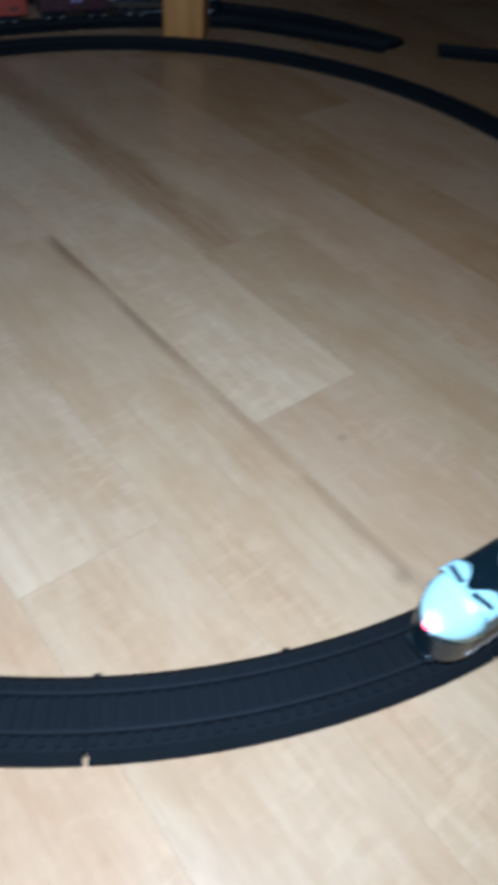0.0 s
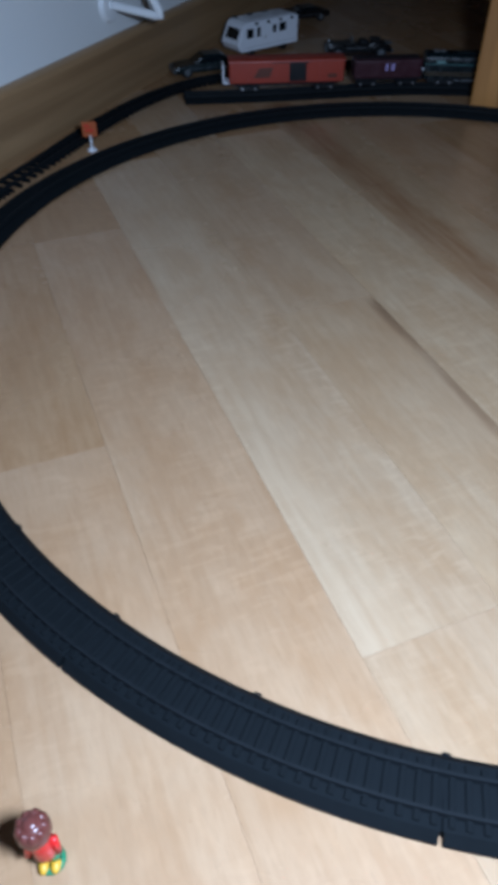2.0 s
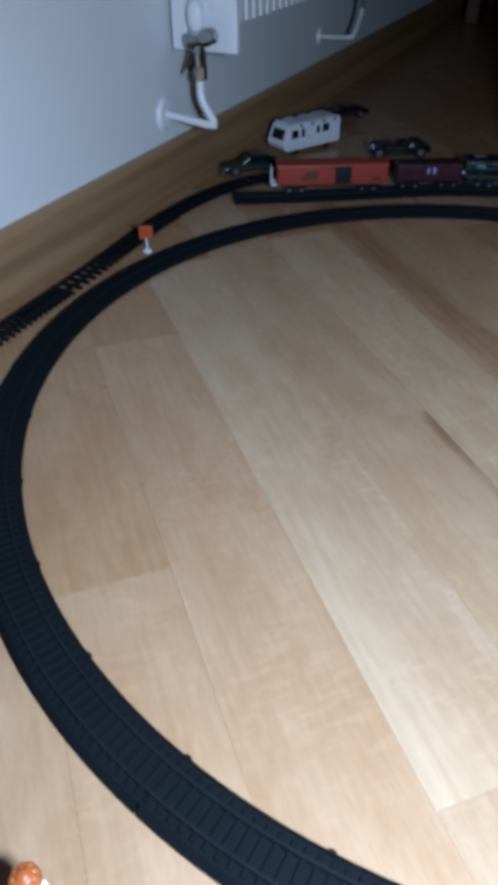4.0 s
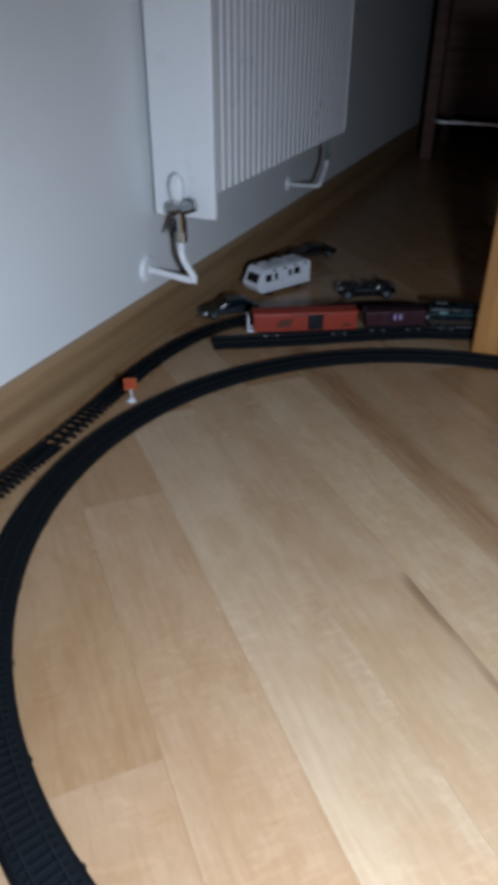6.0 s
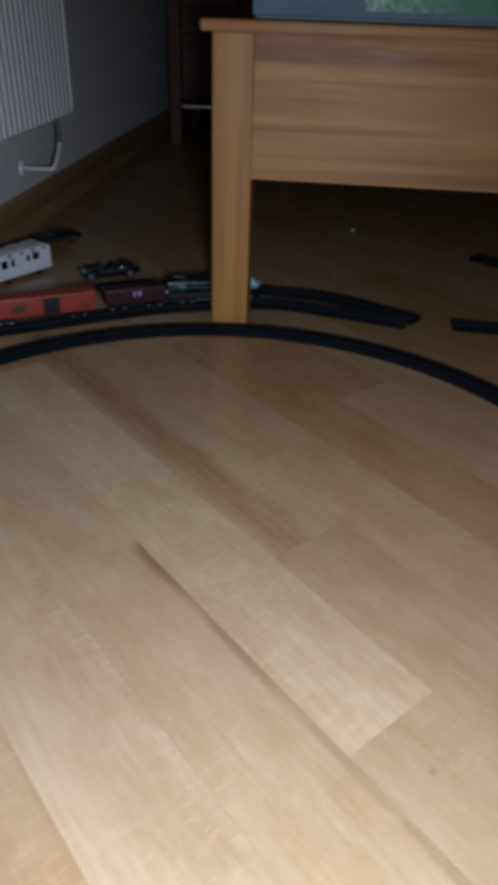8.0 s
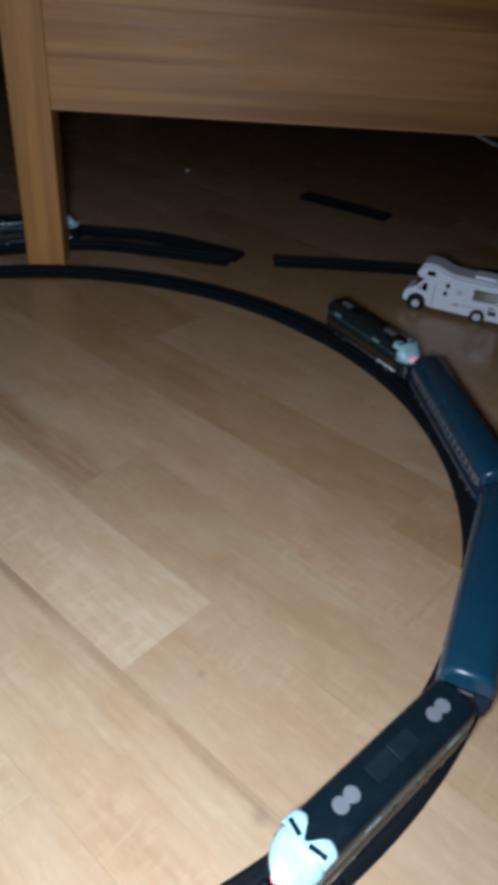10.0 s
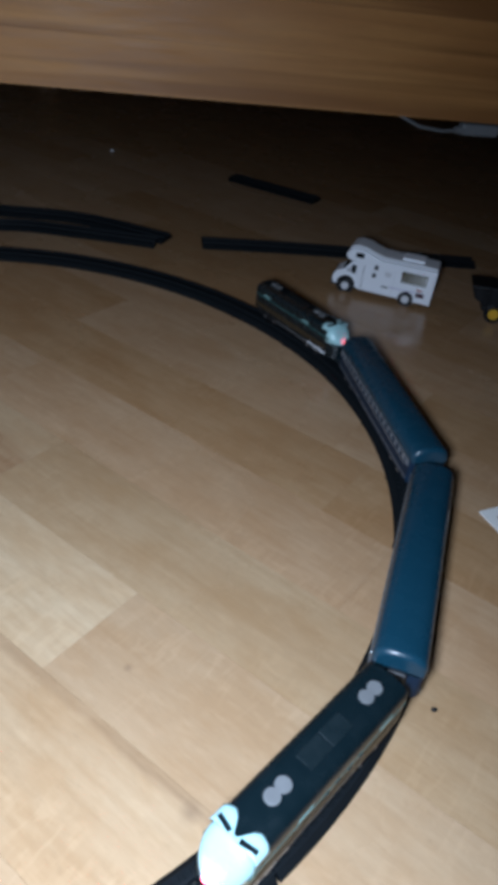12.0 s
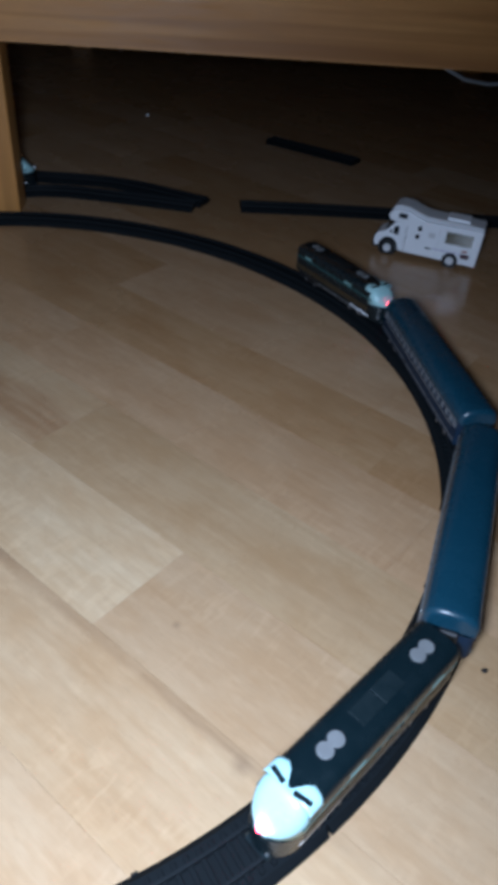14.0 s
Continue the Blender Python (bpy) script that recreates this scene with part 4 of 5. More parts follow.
def caravan_bus(m):
    """Small white camper with a slanted front towards -x."""
    th = empty("toy_camper", m, "white toy camper van with dark windows near the baseboard", "toy camper")
    L, w = 0.118, 0.046
    prof = [(-L / 2, 0.010), (-L / 2 - 0.004, 0.018), (-L / 2 + 0.008, 0.044), (-L / 2 + 0.016, 0.048), (L / 2 - 0.004, 0.048), (L / 2, 0.044), (L / 2, 0.007), (-L / 2 + 0.004, 0.007)]
    body = part("body", prism(prof, -w / 2, w / 2, "y", bevel=0.002), WHITE, th)
    part("roof_panel", box(-0.030, 0.010, -0.012, 0.012, 0.0475, 0.0490, 0.0008, 1), GREYWHITE, th)
    part("roof_rail", box(0.016, 0.050, -0.015, 0.015, 0.0475, 0.0490, 0.0006, 1), GREYWHITE, th)
    for k in range(3):
        part("roof_hatch", box(-0.044 + 0.030 * k, -0.036 + 0.030 * k, 0.014, 0.020, 0.0476, 0.0500, 0.0006, 1), BLACK, th)
    ws = part("windscreen", box(-0.0008, 0.0008, -0.015, 0.015, -0.008, 0.008, 0.0006, 1), GLASSDARK, body)
    ws.matrix_local = Matrix.Translation((-L / 2 + 0.0024, 0, 0.0315)) @ Matrix.Rotation(math.radians(24), 4, "Y")
    for s in (-1, 1):
        y = s * w / 2
        for x0, x1, z0, z1 in ((-0.046, -0.033, 0.026, 0.039), (-0.026, -0.019, 0.026, 0.039), (0.006, 0.013, 0.028, 0.039), (0.019, 0.033, 0.028, 0.040)):
            part("window", box(x0, x1, y - 0.0006, y + 0.0006, z0, z1, 0.0005, 1), GLASSDARK, body)
        for k in range(4):
            part("roof_clip", box(-0.030 + 0.024 * k, -0.024 + 0.024 * k, y - 0.0008, y + 0.0008, 0.0425, 0.0462, 0.0004, 1), BLACK, body)
        part("lower_trim", box(-0.050, 0.054, y - 0.0005, y + 0.0005, 0.0125, 0.0140), GREYWHITE, body)
        part("vent", box(-0.012, -0.006, y - 0.0006, y + 0.0006, 0.022, 0.026), GREYWHITE, body)
        for x in (-0.036, 0.030):
            toy_wheel(th, x, s * (w / 2 - 0.004), 0.0085, GREYPANEL)
    return th


caravan_bus(pose(-0.162, 1.540, 0, 0, 0, 61))


def toy_car(m, label, paint, L=0.082, w=0.036, h=0.026):
    """A saloon with a cabin; its front points along -x."""
    th = empty("toy_car", m, label, "toy car")
    k = L / 0.082
    body = part("body", prism([(-0.041 * k, 0.006), (-0.042 * k, 0.012), (-0.036 * k, 0.0155), (-0.016 * k, 0.0175), (0.028 * k, 0.0180), (0.040 * k, 0.0160), (0.041 * k, 0.007)], -w / 2, w / 2, "y", bevel=0.0022), paint, th)
    part("cabin", prism([(-0.018 * k, 0.0165), (-0.006 * k, h - 0.0015), (0.000, h), (0.018 * k, h), (0.024 * k, h - 0.002), (0.034 * k, 0.0170)], -w / 2 + 0.004, w / 2 - 0.004, "y", bevel=0.0016), GLASSDARK, th, "dark glazed cabin")
    part("roof", box(-0.004 * k, 0.020 * k, -w / 2 + 0.0055, w / 2 - 0.0055, h - 0.0006, h + 0.0010, 0.0006, 1), paint, th)
    part("front_bumper", box(-0.0432 * k, -0.039 * k, -w / 2 + 0.002, w / 2 - 0.002, 0.0065, 0.0105, 0.0008, 1), SILVERED, body)
    for s in (-1, 1):
        part("headlight", ball((-0.0405 * k, s * (w / 2 - 0.006), 0.0130), 0.0020, 0.0036, 0.0020, 10), SILVERED, body)
        part("side_trim", box(-0.026 * k, 0.026 * k, s * w / 2 - 0.0004, s * w / 2 + 0.0006, 0.0115, 0.0122), SILVERED, body)
        for x in (-0.026 * k, 0.025 * k):
            toy_wheel(th, x, s * (w / 2 - 0.0028), 0.0078, SILVERED, 0.005)
    return th


toy_car(pose(-0.1905, 1.389, 0, 0, 0, 43), "dark green toy car with silver front by the baseboard", CARDARK, 0.098, 0.036, 0.027)


def roadster(m):
    """A vintage open car; its front points along -x."""
    th = empty("toy_roadster", m, "black vintage toy roadster with chrome trim behind the wagons", "toy car")
    w = 0.034
    body = part("body", prism([(-0.050, 0.008), (-0.051, 0.0185), (-0.046, 0.0210), (-0.012, 0.0225), (-0.008, 0.0190), (0.016, 0.0185), (0.022, 0.0225), (0.040, 0.0215), (0.052, 0.0150), (0.053, 0.008)], -w / 2 + 0.005, w / 2 - 0.005, "y", bevel=0.0018), CARBLACK, th)
    part("windscreen_frame", box(-0.0125, -0.0108, -0.0110, 0.0110, 0.0220, 0.0305, 0.0005, 1), SILVERED, body, "chrome windscreen frame")
    part("seat", box(0.001, 0.014, -0.0100, 0.0100, 0.0180, 0.0250, 0.0020), BLACK, body)
    part("folded_hood", prism([(0.018, 0.0215), (0.020, 0.0275), (0.034, 0.0265), (0.040, 0.0210)], -0.0105, 0.0105, "y", bevel=0.0016), CARBLACK, body)
    part("grille", box(-0.0525, -0.0500, -0.0065, 0.0065, 0.0095, 0.0185, 0.0008, 1), SILVERED, body, "chrome grille")
    part("rear_bumper", box(0.0515, 0.0550, -0.0140, 0.0140, 0.0090, 0.0120, 0.0008, 1), SILVERED, body)
    part("luggage_rack", box(0.0420, 0.0530, -0.0080, 0.0080, 0.0190, 0.0205, 0.0005, 1), SILVERED, body)
    for s in (-1, 1):
        y = s * (w / 2 - 0.0015)
        part("running_board", box(-0.030, 0.028, y - 0.0025, y + 0.0025, 0.0060, 0.0078, 0.0006, 1), CARBLACK, body)
        part("headlamp", ball((-0.0455, s * 0.0115, 0.0205), 0.0030, 0.0028, 0.0028, 12), SILVERED, body)
        part("side_trim", box(-0.034, 0.012, s * (w / 2 - 0.0048) - 0.0005, s * (w / 2 - 0.0048) + 0.0005, 0.0145, 0.0155), SILVERED, body)
        for x in (-0.034, 0.034):
            fender = prism([(x - 0.0165, 0.0085), (x - 0.0130, 0.0155), (x - 0.0050, 0.0195), (x + 0.0060, 0.0195), (x + 0.0140, 0.0150), (x + 0.0175, 0.0085), (x + 0.0110, 0.0120), (x, 0.0175), (x - 0.0110, 0.0130)], y - 0.0032, y + 0.0032, "y")
            part("fender", fender, CARBLACK, body)
            toy_wheel(th, x, y, 0.0092, SILVERED, 0.0045)
    return th


roadster(pose(-0.005, 1.563, 0, 0, 0, 28))
toy_car(pose(-0.168, 1.745, 0, 0, 0, 46), "low black toy car in the dark by the wall", CARBLACK, 0.100, 0.040, 0.022)


def toy_truck(m):
    th = empty("toy_truck", m, "black toy truck with yellow wheel hubs", "toy truck")
    part("chassis", box(-0.050, 0.060, -0.016, 0.016, 0.012, 0.018, 0.0015), BLACK, th)
    cab = part("cab", prism([(-0.052, 0.014), (-0.054, 0.030), (-0.046, 0.052), (-0.020, 0.054), (-0.018, 0.014)], -0.020, 0.020, "y", bevel=0.002), BLACK, th)
    part("windscreen", box(-0.0525, -0.0495, -0.016, 0.016, 0.034, 0.046, 0.0006, 1), GLASSDARK, cab)
    bed = part("load_bed", prism([(-0.014, 0.0185), (0.056, 0.0185), (0.074, 0.030), (0.080, 0.046), (-0.014, 0.050)], -0.021, 0.021, "y", bevel=0.0015), BLACK, th)
    for k in range(4):
        for y in (-0.0212, 0.0212):
            part("rib", box(0.000 + 0.018 * k, 0.003 + 0.018 * k, y - 0.0009, y + 0.0009, 0.022, 0.047, 0.0004, 1), BLACK, bed)
    for x in (-0.034, 0.020, 0.044):
        for s in (-1, 1):
            toy_wheel(th, x, s * 0.0195, 0.0125, YELLOW, 0.009)
    return th


toy_truck(pose(0.9904, 1.2164, 0, 0, 0, 161))


# ---------------------------------------------------------------- figurines and small things
def figurine(m, label, hair, shirt, legs, feet, base):
    """A little standing figure, kept to one plain shape."""
    mats = [hair, shirt, legs, feet, base]
    bm = bmesh.new()

    def take(b, i):
        for f in b.faces:
            f.material_index = i
        merged(bm, b)
    take(rod((0, 0, 0), (0, 0, 0.0022), 0.0060, 0.0055, 18, bevel=0.0005), 4)
    for s in (-1, 1):
        take(rod((s * 0.0022, 0, 0.002), (s * 0.0024, 0, 0.014), 0.0024, 0.0026, 12), 2)
        take(ball((s * 0.0024, -0.0026, 0.0038), 0.0022, 0.0038, 0.0018, 12), 3)
        take(rod((s * 0.0052, 0, 0.0260), (s * 0.0060, -0.002, 0.0165), 0.0016, 0.0014, 10), 1)
    take(rod((0, 0, 0.0130), (0, 0, 0.0285), 0.0050, 0.0042, 16, bevel=0.0010), 1)
    take(rod((0, 0, 0.0280), (0, 0, 0.0305), 0.0022, 0.0022, 10), 1)
    # ribbed mop of hair over the head
    take(ball((0, 0, 0.0365), 0.0068, 0.0070, 0.0070, 20), 0)
    for k in range(9):
        a = 2 * math.pi * k / 9
        take(ball((0.0042 * math.cos(a), 0.0042 * math.sin(a), 0.0385), 0.0026, 0.0026, 0.0040, 10), 0)
    take(ball((0, 0, 0.0420), 0.0034, 0.0034, 0.0020, 12), 0)
    ob = part("figurine", bm, mats, None, smooth=True)
    ob.matrix_world = m
    return tagged(ob, label, "figurine")


figurine(pose(0.2175, 0.413, 0, 0, 0, 30), "small plastic figurine in red with brown hair", HAIR, RED, GREEN, YELLOW, GREEN)
figurine(pose(0.157, 0.432, 0, 0, 0, 60), "small plastic figurine in white with orange-brown hair", GINGER, WHITE, WHITE, YELLOW, BLUE)


def warning_sign(m):
    th = empty("toy_sign", m, "orange square toy sign on a thin white post", "toy sign")
    part("base", rod((0, 0, 0), (0, 0, 0.0022), 0.0058, 0.0048, 18, bevel=0.0004), WHITE, th)
    part("post", rod((0, 0, 0.002), (0, 0, 0.018), 0.0013, seg=10), WHITE, th)
    pl = part("plate", box(-0.0085, 0.0085, -0.0009, 0.0009, 0.0155, 0.0330, 0.0007, 1), SIGNORANGE, th)
    part("edge", box(-0.0076, 0.0076, -0.0013, -0.0008, 0.0165, 0.0170), GINGER, pl)
    for k in range(2):
        part("worn_mark", box(-0.0052, 0.0048 - 0.004 * k, -0.0013, -0.0008, 0.0225 + 0.005 * k, 0.0245 + 0.005 * k), RED, pl)
    return th


warning_sign(pose(-0.180, 1.063, 0, 0, 0, 28))


def picture_book(m):
    th = empty("picture_book", m, "blue picture book with maroon border lying on the floor", "book")
    part("pages", box(0.002, 0.198, 0.003, 0.148, 0.0015, 0.0105), PAPER, th)
    part("cover", box(0, 0.20, 0, 0.15, 0.0106, 0.0125, 0.0005, 1), SKYBLUE, th, "blue printed cover")
    part("cover", box(0, 0.20, 0, 0.15, 0.0, 0.0014, 0.0005, 1), MAROON, th)
    part("spine", box(-0.0016, 0.0016, 0, 0.15, 0.0, 0.0125, 0.0008, 1), MAROON, th)
    b = part("border", box(0.0, 0.025, 0.0, 0.15, 0.0126, 0.0130), MAROON, th, "maroon border strip")
    b2 = rod((0, 0, 0.0129), (0, 0, 0.0133), 0.0050, seg=24)
    bmesh.ops.scale(b2, vec=(0.9, 1.6, 1.0), verts=b2.verts[:])
    bmesh.ops.translate(b2, vec=(0.0110, 0.0175, 0.0), verts=b2.verts[:])
    part("label_oval", b2, WHITE, b)
    part("label_bar", box(0.0092, 0.0128, 0.0245, 0.052, 0.0130, 0.0133), WHITE, b)
    return th


# lies beside the outer edge of the circle, its long edge along it
picture_book(Matrix(((-0.81, -0.59, 0, 0.052), (0.59, -0.81, 0, 0.519), (0, 0, 1, 0), (0, 0, 0, 1))))


def toy_brick(m):
    th = empty("toy_brick", m, "pale aqua plastic toy brick lying beside the book", "toy brick")
    part("body", box(-0.016, 0.016, -0.010, 0.010, 0, 0.012, 0.0012), PALEAQUA, th)
    for x in (-0.010, 0.0, 0.010):
        for y in (-0.005, 0.005):
            part("stud", rod((x, y, 0.0118), (x, y, 0.0142), 0.0032, seg=14), PALEAQUA, th)
    return th


toy_brick(pose(0.062, 0.486, 0, 0, 0, 35))



def bordered_card(m):
    th = empty("picture_card", m, "white-bordered tan picture card lying flat on the floor", "card")
    part("card", box(0, 0.14, 0, 0.20, 0.0, 0.0010, 0.0003, 1), PAPER, th)
    part("print", box(0.011, 0.129, 0.011, 0.189, 0.00105, 0.0013), TANPRINT, th, "dull tan print inside the border")
    return th


bordered_card(pose(0.764, 0.832, 0.0, 0, 0, -75))

for x, y, r, mat, lab in ((0.654, 0.645, 0.0018, BLACK, "tiny dark crumb lying on the oak floor"), (0.423, 1.960, 0.0032, WHITE, "tiny pale crumb on the floor under the table")):
    c = part("crumb", ball((x, y, r * 0.6), r * 1.3, r, r * 0.6, 10), mat)
    tagged(c, lab, "crumb")

# ---------------------------------------------------------------- radiator valve and pipes
def heating_valve():
    th = empty("radiator_valve", pose(-0.196, 1.246, 0), "chrome radiator valve with white head and white pipe", "radiator valve")
    part("valve_body", rod((0, 0, 0.172), (0, 0, 0.206), 0.0088, 0.0080, 18, bevel=0.001), CHROMEDARK, th, "chrome valve body")
    part("collar", rod((-0.016, -0.003, 0.200), (0.014, 0.002, 0.207), 0.0098, 0.0098, 20, bevel=0.002), CHROMEDARK, th)
    part("union_nut", rod((0.008, -0.004, 0.206), (0.026, -0.004, 0.211), 0.0100, 0.0085, 6, bevel=0.0015), CHROMEDARK, th)
    part("union_nut", rod((0, -0.002, 0.203), (0, 0.018, 0.203), 0.0095, 0.0095, 6, bevel=0.001), CHROMEDARK, th)
    part("drain_screw", rod((-0.009, -0.012, 0.170), (-0.003, -0.004, 0.190), 0.0030, 0.0036, 10, bevel=0.0005), BLACK, th, "black drain spout")
    part("drain_cap", ball((-0.0095, -0.0128, 0.1685), 0.0030, 0.0030, 0.0026, 12), CHROME, th)
    part("compression_nut", rod((0.001, -0.001, 0.158), (0.001, -0.001, 0.174), 0.0085, 0.0085, 6, bevel=0.001), CHROMEDARK, th)
    head = part("thermostat_head", ball((0.000, -0.005, 0.230), 0.0110, 0.0085, 0.0195, 22), ENAMEL, th, "white oval thermostat head")
    part("head_ring", rod((0, -0.004, 0.209), (0, -0.004, 0.215), 0.0078, 0.0088, 18, bevel=0.0008), GREYENAMEL, head)
    part("pipe", tube([(0, 0, 0.165), (0, 0, 0.142), (0.003, -0.001, 0.132), (0.020, -0.003, 0.110), (0.0205, -0.003, 0.1055), (0.012, -0.002, 0.1045), (WX + 0.196, 0.0, 0.111)], 0.0050), ENAMEL, th, "white painted pipe")
    part("wall_rosette", rod((WX + 0.196, 0, 0.111), (WX + 0.196 + 0.006, 0, 0.111), 0.022, 0.018, 24, bevel=0.001), ENAMEL, th)
    return th


heating_valve()


def return_pipe():
    th = empty("radiator_pipe", pose(0, 1.832, 0), "white painted radiator return pipe bent from the wall", "pipe")
    part("pipe", tube([(WX, 0, 0.119), (-0.215, -0.010, 0.121), (-0.186, -0.019, 0.124), (-0.180, -0.018, 0.126), (-0.179, -0.012, 0.131), (-0.180, 0.018, 0.152), (-0.181, 0.030, 0.166)], 0.0042), ENAMEL, th)
    part("wall_rosette", rod((WX, 0, 0.119), (WX + 0.006, 0, 0.119), 0.015, 0.012, 24, bevel=0.001), ENAMEL, th)
    # nut and tail in dull grey: the radiator's shade is put into their colour
    part("union_nut", rod((-0.181, 0.030, 0.164), (-0.182, 0.032, 0.184), 0.0050, 0.0050, 6, bevel=0.001), DULLSTEP, th)
    part("radiator_tail", rod((-0.182, 0.032, 0.183), (-0.182, 0.032, 0.232), 0.0034, 0.0034, 12), DULLSTEP, th)
    return th


return_pipe()


# ---------------------------------------------------------------- dark chest at the end of the room
def chest():
    th = empty("chest_of_drawers", pose(-0.185, 2.92, 0), "dark brown wooden chest of drawers on low legs", "chest of drawers")
    w, d, h = 0.80, 0.42, 0.72
    for x in (0, w - 0.04):
        for y in (0, d - 0.04):
            part("leg", box(x, x + 0.04, y, y + 0.04, 0, h, 0.003, 1), DARKWOOD, th)
    part("carcass", box(0.04, w - 0.04, 0.012, d - 0.002, 0.14, h - 0.02, 0.002, 1), DARKWOOD, th)
    part("top", box(-0.012, w + 0.012, -0.014, d + 0.01, h, h + 0.022, 0.003), DARKWOOD, th)
    for k in range(3):
        z = 0.150 + k * 0.182
        dr = part("drawer", box(0.046, w - 0.046, -0.004, 0.0118, z, z + 0.172, 0.003), DARKWOOD, th)
        for x in (0.22, 0.58):
            part("knob", ball((x, -0.012, z + 0.086), 0.012, 0.012, 0.012, 14), DARKWOOD, dr)
    part("foot_rail", box(0.04, w - 0.04, 0.004, 0.012, 0.112, 0.124, 0.002, 1), CHROME, th, "pale metal foot rail")
    return th


chest()

# ---------------------------------------------------------------- on and under the table
def game_box():
    th = empty("game_box", pose(0.252, 1.402, TZ + 0.0135), "grey-blue cardboard game box lying on the table", "box")
    part("tray", box(0.003, 0.417, 0.003, 0.297, 0, 0.030, 0.001, 1), GREYBLUE, th)
    lid = part("lid", box(0, 0.42, 0, 0.30, 0.004, 0.060, 0.0015, 1), GREYBLUE, th)
    part("green_label", box(0.135, 0.30, -0.0004, 0.0004, 0.012, 0.050), GREEN, lid)
    return th


game_box()


def table_cable():
    th = empty("power_cable", pose(0, 0, 0), "white power cable with plug hanging under the table apron", "cable")
    pts = [(0.800, 1.430, 0.300), (0.815, 1.430, 0.230), (0.835, 1.430, 0.207), (0.870, 1.440, 0.193), (0.910, 1.452, 0.187), (0.950, 1.465, 0.188)]
    part("cable", tube(pts, 0.0024, 10), CABLEGREY, th)
    p = part("plug", box(0.945, 1.005, 1.460, 1.478, 0.181, 0.198, 0.004), CABLEGREY, th)
    part("plug_neck", rod((0.935, 1.462, 0.188), (0.947, 1.466, 0.188), 0.0045, 0.007, 12), CABLEGREY, p)
    part("cable", tube([(1.004, 1.470, 0.190), (1.05, 1.48, 0.20), (1.10, 1.49, 0.26), (1.12, 1.50, TZ)], 0.0030, 10), CABLEGREY, th)
    return th


table_cable()

# ---------------------------------------------------------------- parquet strips, laid at an angle to the walls
ANG = math.radians(-45.0)
FU = Vector((math.cos(ANG), math.sin(ANG), 0))
FV = Vector((-math.sin(ANG), math.cos(ANG), 0))
ROW, V0 = 0.085, 0.7775
floor = tagged(part("floor", box(WX - 0.1, RIGHT + 0.1, BACK - 0.1, FAR + 0.1, -0.05, -0.0125), DARKWOOD), "oak strip parquet floor laid diagonally to the walls", "floor", kind="structure")
rng = random.Random(11)
KNOWN_ENDS = {0: -0.201, 1: -0.378, -1: -0.472, -2: -0.172, -4: -0.372, -3: 0.05}   # row number: where a strip of that row ends


def strip_mesh(length, width):
    b = bmesh.new()
    g = 0.00006
    x0, x1, y0, y1 = g, length - g, g, width - g
    lo = [b.verts.new((x, y, -0.0125)) for x, y in ((x0, y0), (x1, y0), (x1, y1), (x0, y1))]
    hi = [b.verts.new((x, y, 0)) for x, y in ((x0, y0), (x1, y0), (x1, y1), (x0, y1))]
    for k in range(4):
        b.faces.new((lo[k], lo[(k + 1) % 4], hi[(k + 1) % 4], hi[k]))
    b.faces.new(hi)
    return b


def clipped(corners):
    """The part of a strip that lies inside the room, in plan."""
    for axis, bound, sign in ((0, WX - 0.03, 1), (0, RIGHT + 0.03, -1), (1, BACK - 0.03, 1), (1, FAR + 0.03, -1)):
        out = []
        for p0, p1 in zip(corners, corners[1:] + corners[:1]):
            d0, d1 = sign * (p0[axis] - bound), sign * (p1[axis] - bound)
            if d0 >= 0:
                out.append(p0)
            if (d0 < 0) != (d1 < 0):
                out.append(p0.lerp(p1, d0 / (d0 - d1)))
        corners = out
        if len(corners) < 3:
            return []
    return corners


TO_ROW = Matrix.Rotation(-ANG, 4, "Z")
strips = {}
LENGTHS = [0.36, 0.42, 0.48, 0.54, 0.60, 0.66]
near_count = 0
# strips whose tone stands out, by row and by the side of the known end they lie on
TONES = {(-3, -2): OAK_MID, (2, -2): OAK_WARM, (0, -1): OAK_PALE, (0, 1): OAK_DOT, (1, -1): OAK_HEART, (1, 1): OAK_TAN, (-1, 1): OAK_SEAM, (-1, -1): OAK_MID, (-2, -1): OAK_SAP, (-2, 1): OAK_MID,
         (-3, -1): OAK_WARM, (-3, 1): OAK_MID, (-4, -1): OAK_CURLY, (-4, 1): OAK_WARM, (2, -1): OAK_WARM, (2, 1): OAK_WARM, (3, -1): OAK_BROWN, (3, 1): OAK_BROWN, (4, 1): OAK_WARM, (4, -1): OAK_BROWN, (5, 1): OAK_BROWN, (5, -1): OAK_WARM}
LONG = {(0, -1): 0.66, (1, -1): 0.60, (-1, 1): 0.60, (-2, -1): 0.66, (-3, -1): 0.722}
rng_tone = random.Random(5)
far_verts, far_faces = [], []
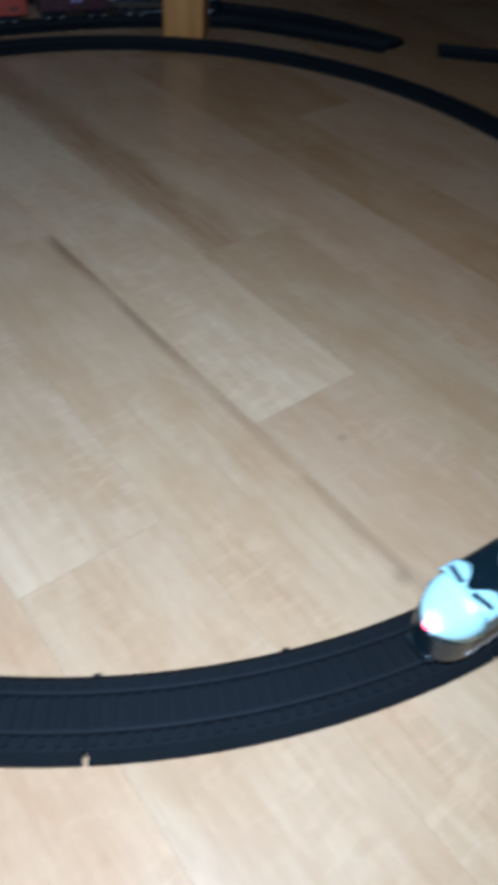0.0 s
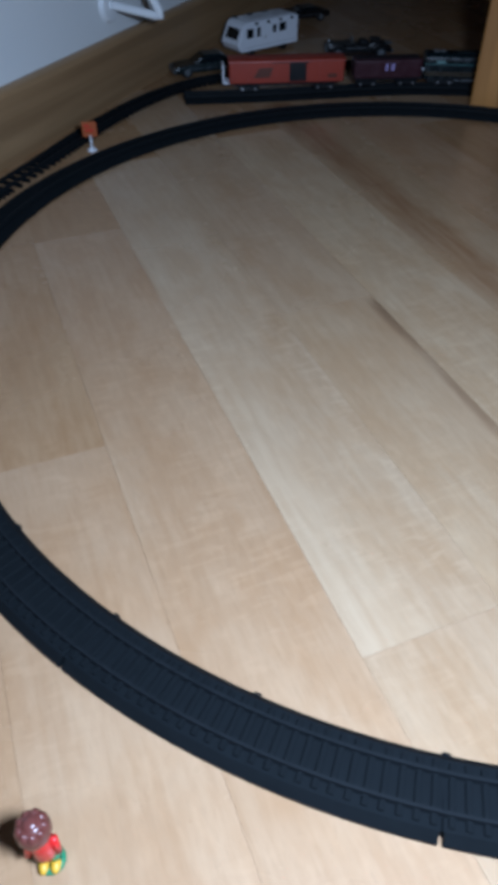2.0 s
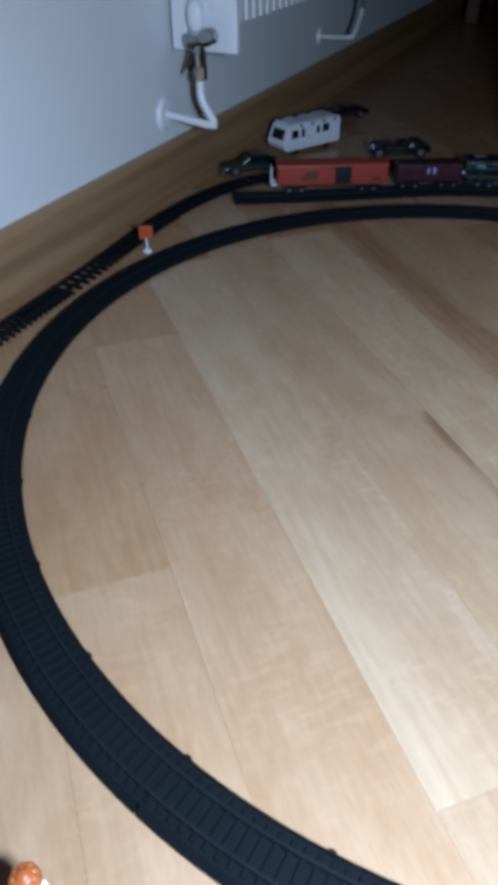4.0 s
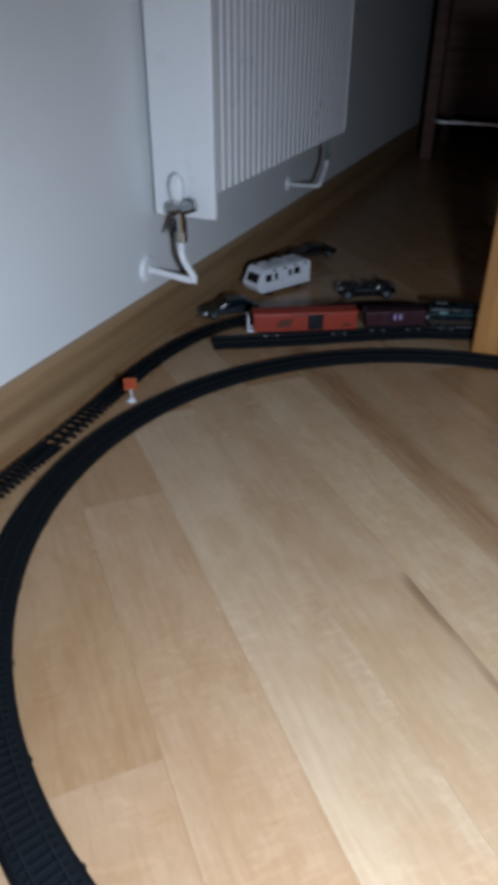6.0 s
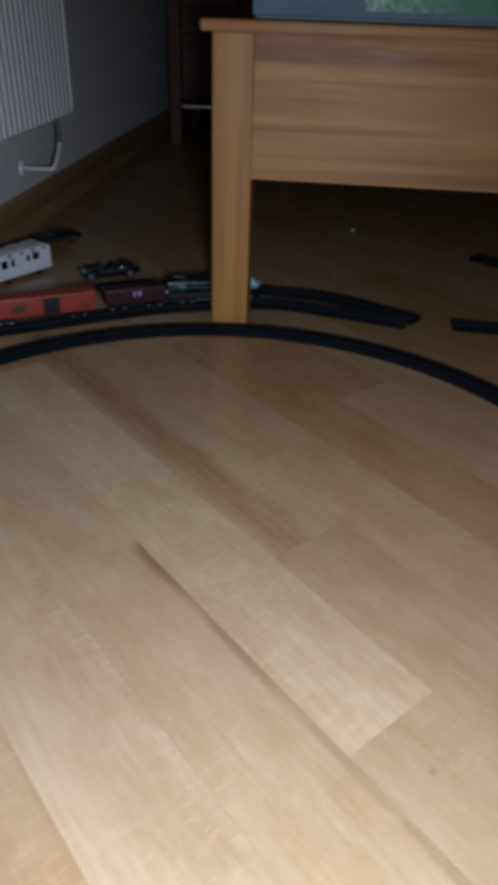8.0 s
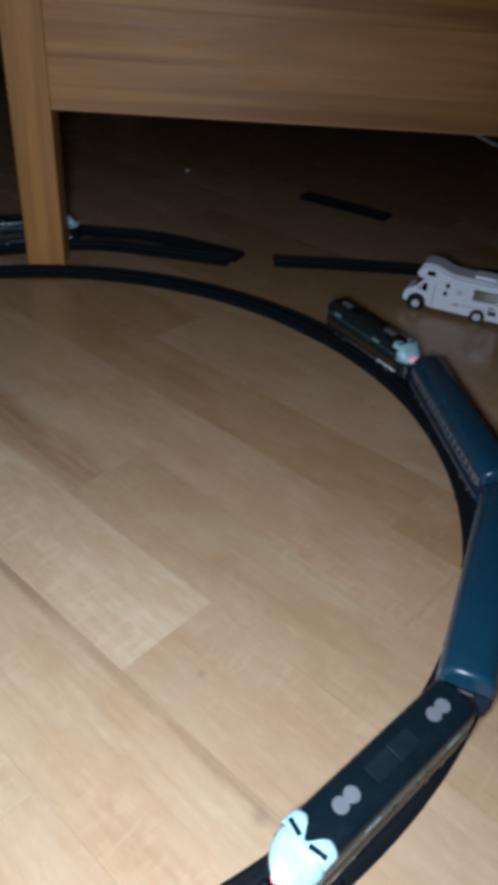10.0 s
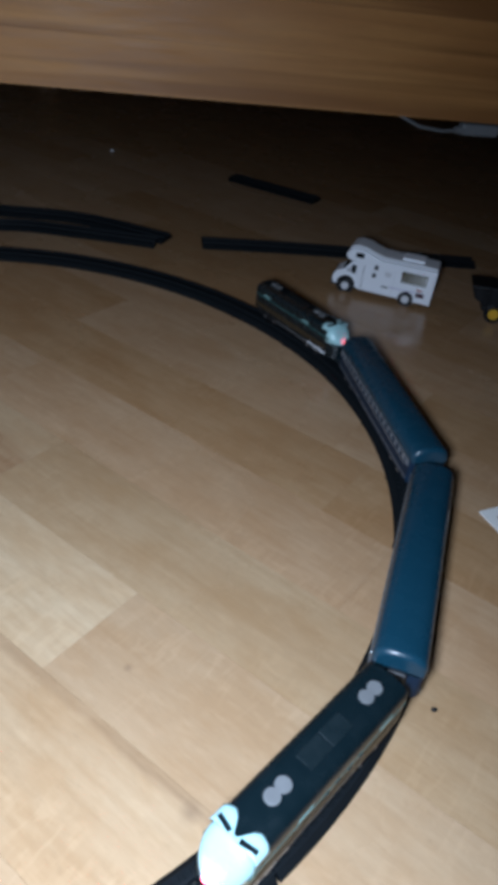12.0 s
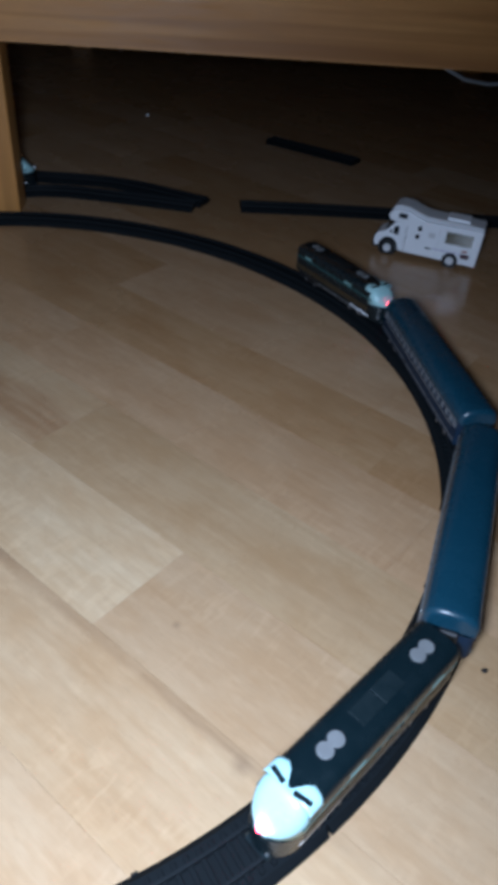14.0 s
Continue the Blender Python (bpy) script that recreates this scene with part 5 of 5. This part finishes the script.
for row in range(-46, 60):
    v = V0 + row * ROW
    u = KNOWN_ENDS.get(row, rng.uniform(-0.6, 0.0))
    spans = []
    a = u
    first = True
    while a < 4.2:
        L = LONG.get((row, 1), rng.choice(LENGTHS)) if first else rng.choice(LENGTHS)
        spans.append((a, L, TONES.get((row, 1)) if first else None))
        first = False
        a += L
    a = u
    first = True
    back = 0
    while a > -4.6:
        L = LONG.get((row, -1), rng.choice(LENGTHS)) if first else rng.choice(LENGTHS)
        a -= L
        back += 1
        spans.append((a, L, TONES.get((row, -back))))
        first = False
    for a, L, tone in spans:
        tone = tone or rng_tone.choice(OAKS)
        p = FU * a + FV * v
        mid = FU * (a + L / 2) + FV * (v + ROW / 2)
        ends = [p, FU * (a + L) + FV * v, FU * (a + L) + FV * (v + ROW), FU * a + FV * (v + ROW)]
        cut = clipped(ends)
        if not cut:
            continue
        whole = len(cut) == 4 and all((c - e).length < 1e-9 for c, e in zip(cut, ends))
        if whole and (mid - Vector((0.3, 1.0, 0))).length < 1.0 and near_count < 290:
            near_count += 1
            if (L, tone.name) not in strips:
                ob = part("parquet_strip", strip_mesh(L, ROW), tone, floor)
                strips[L, tone.name] = ob.data
            else:
                ob = new("parquet_strip", strips[L, tone.name])
                ob.parent = floor
            ob.matrix_local = Matrix.Translation(p) @ Matrix.Rotation(ANG, 4, "Z")
        else:
            n0, g = len(far_verts), 0.00006
            mid_uv = TO_ROW @ mid
            flat = [TO_ROW @ c for c in cut]
            flat = [(c.x - math.copysign(g, c.x - mid_uv.x), c.y - math.copysign(g, c.y - mid_uv.y)) for c in flat]
            n = len(flat)
            for h in (-0.0125, 0.0):
                far_verts.extend((x, y, h) for x, y in flat)
            for j in range(n):
                far_faces.append((n0 + j, n0 + (j + 1) % n, n0 + n + (j + 1) % n, n0 + n + j))
            far_faces.append(tuple(range(n0 + n, n0 + 2 * n)))
far_me = bpy.data.meshes.new("parquet_strips")
far_me.from_pydata(far_verts, [], far_faces)
far_me.materials.append(OAK_BROWN)
rest = tagged(new("parquet_strips", far_me), kind="stuff")
rest.parent = floor
rest.matrix_local = Matrix.Rotation(ANG, 4, "Z")
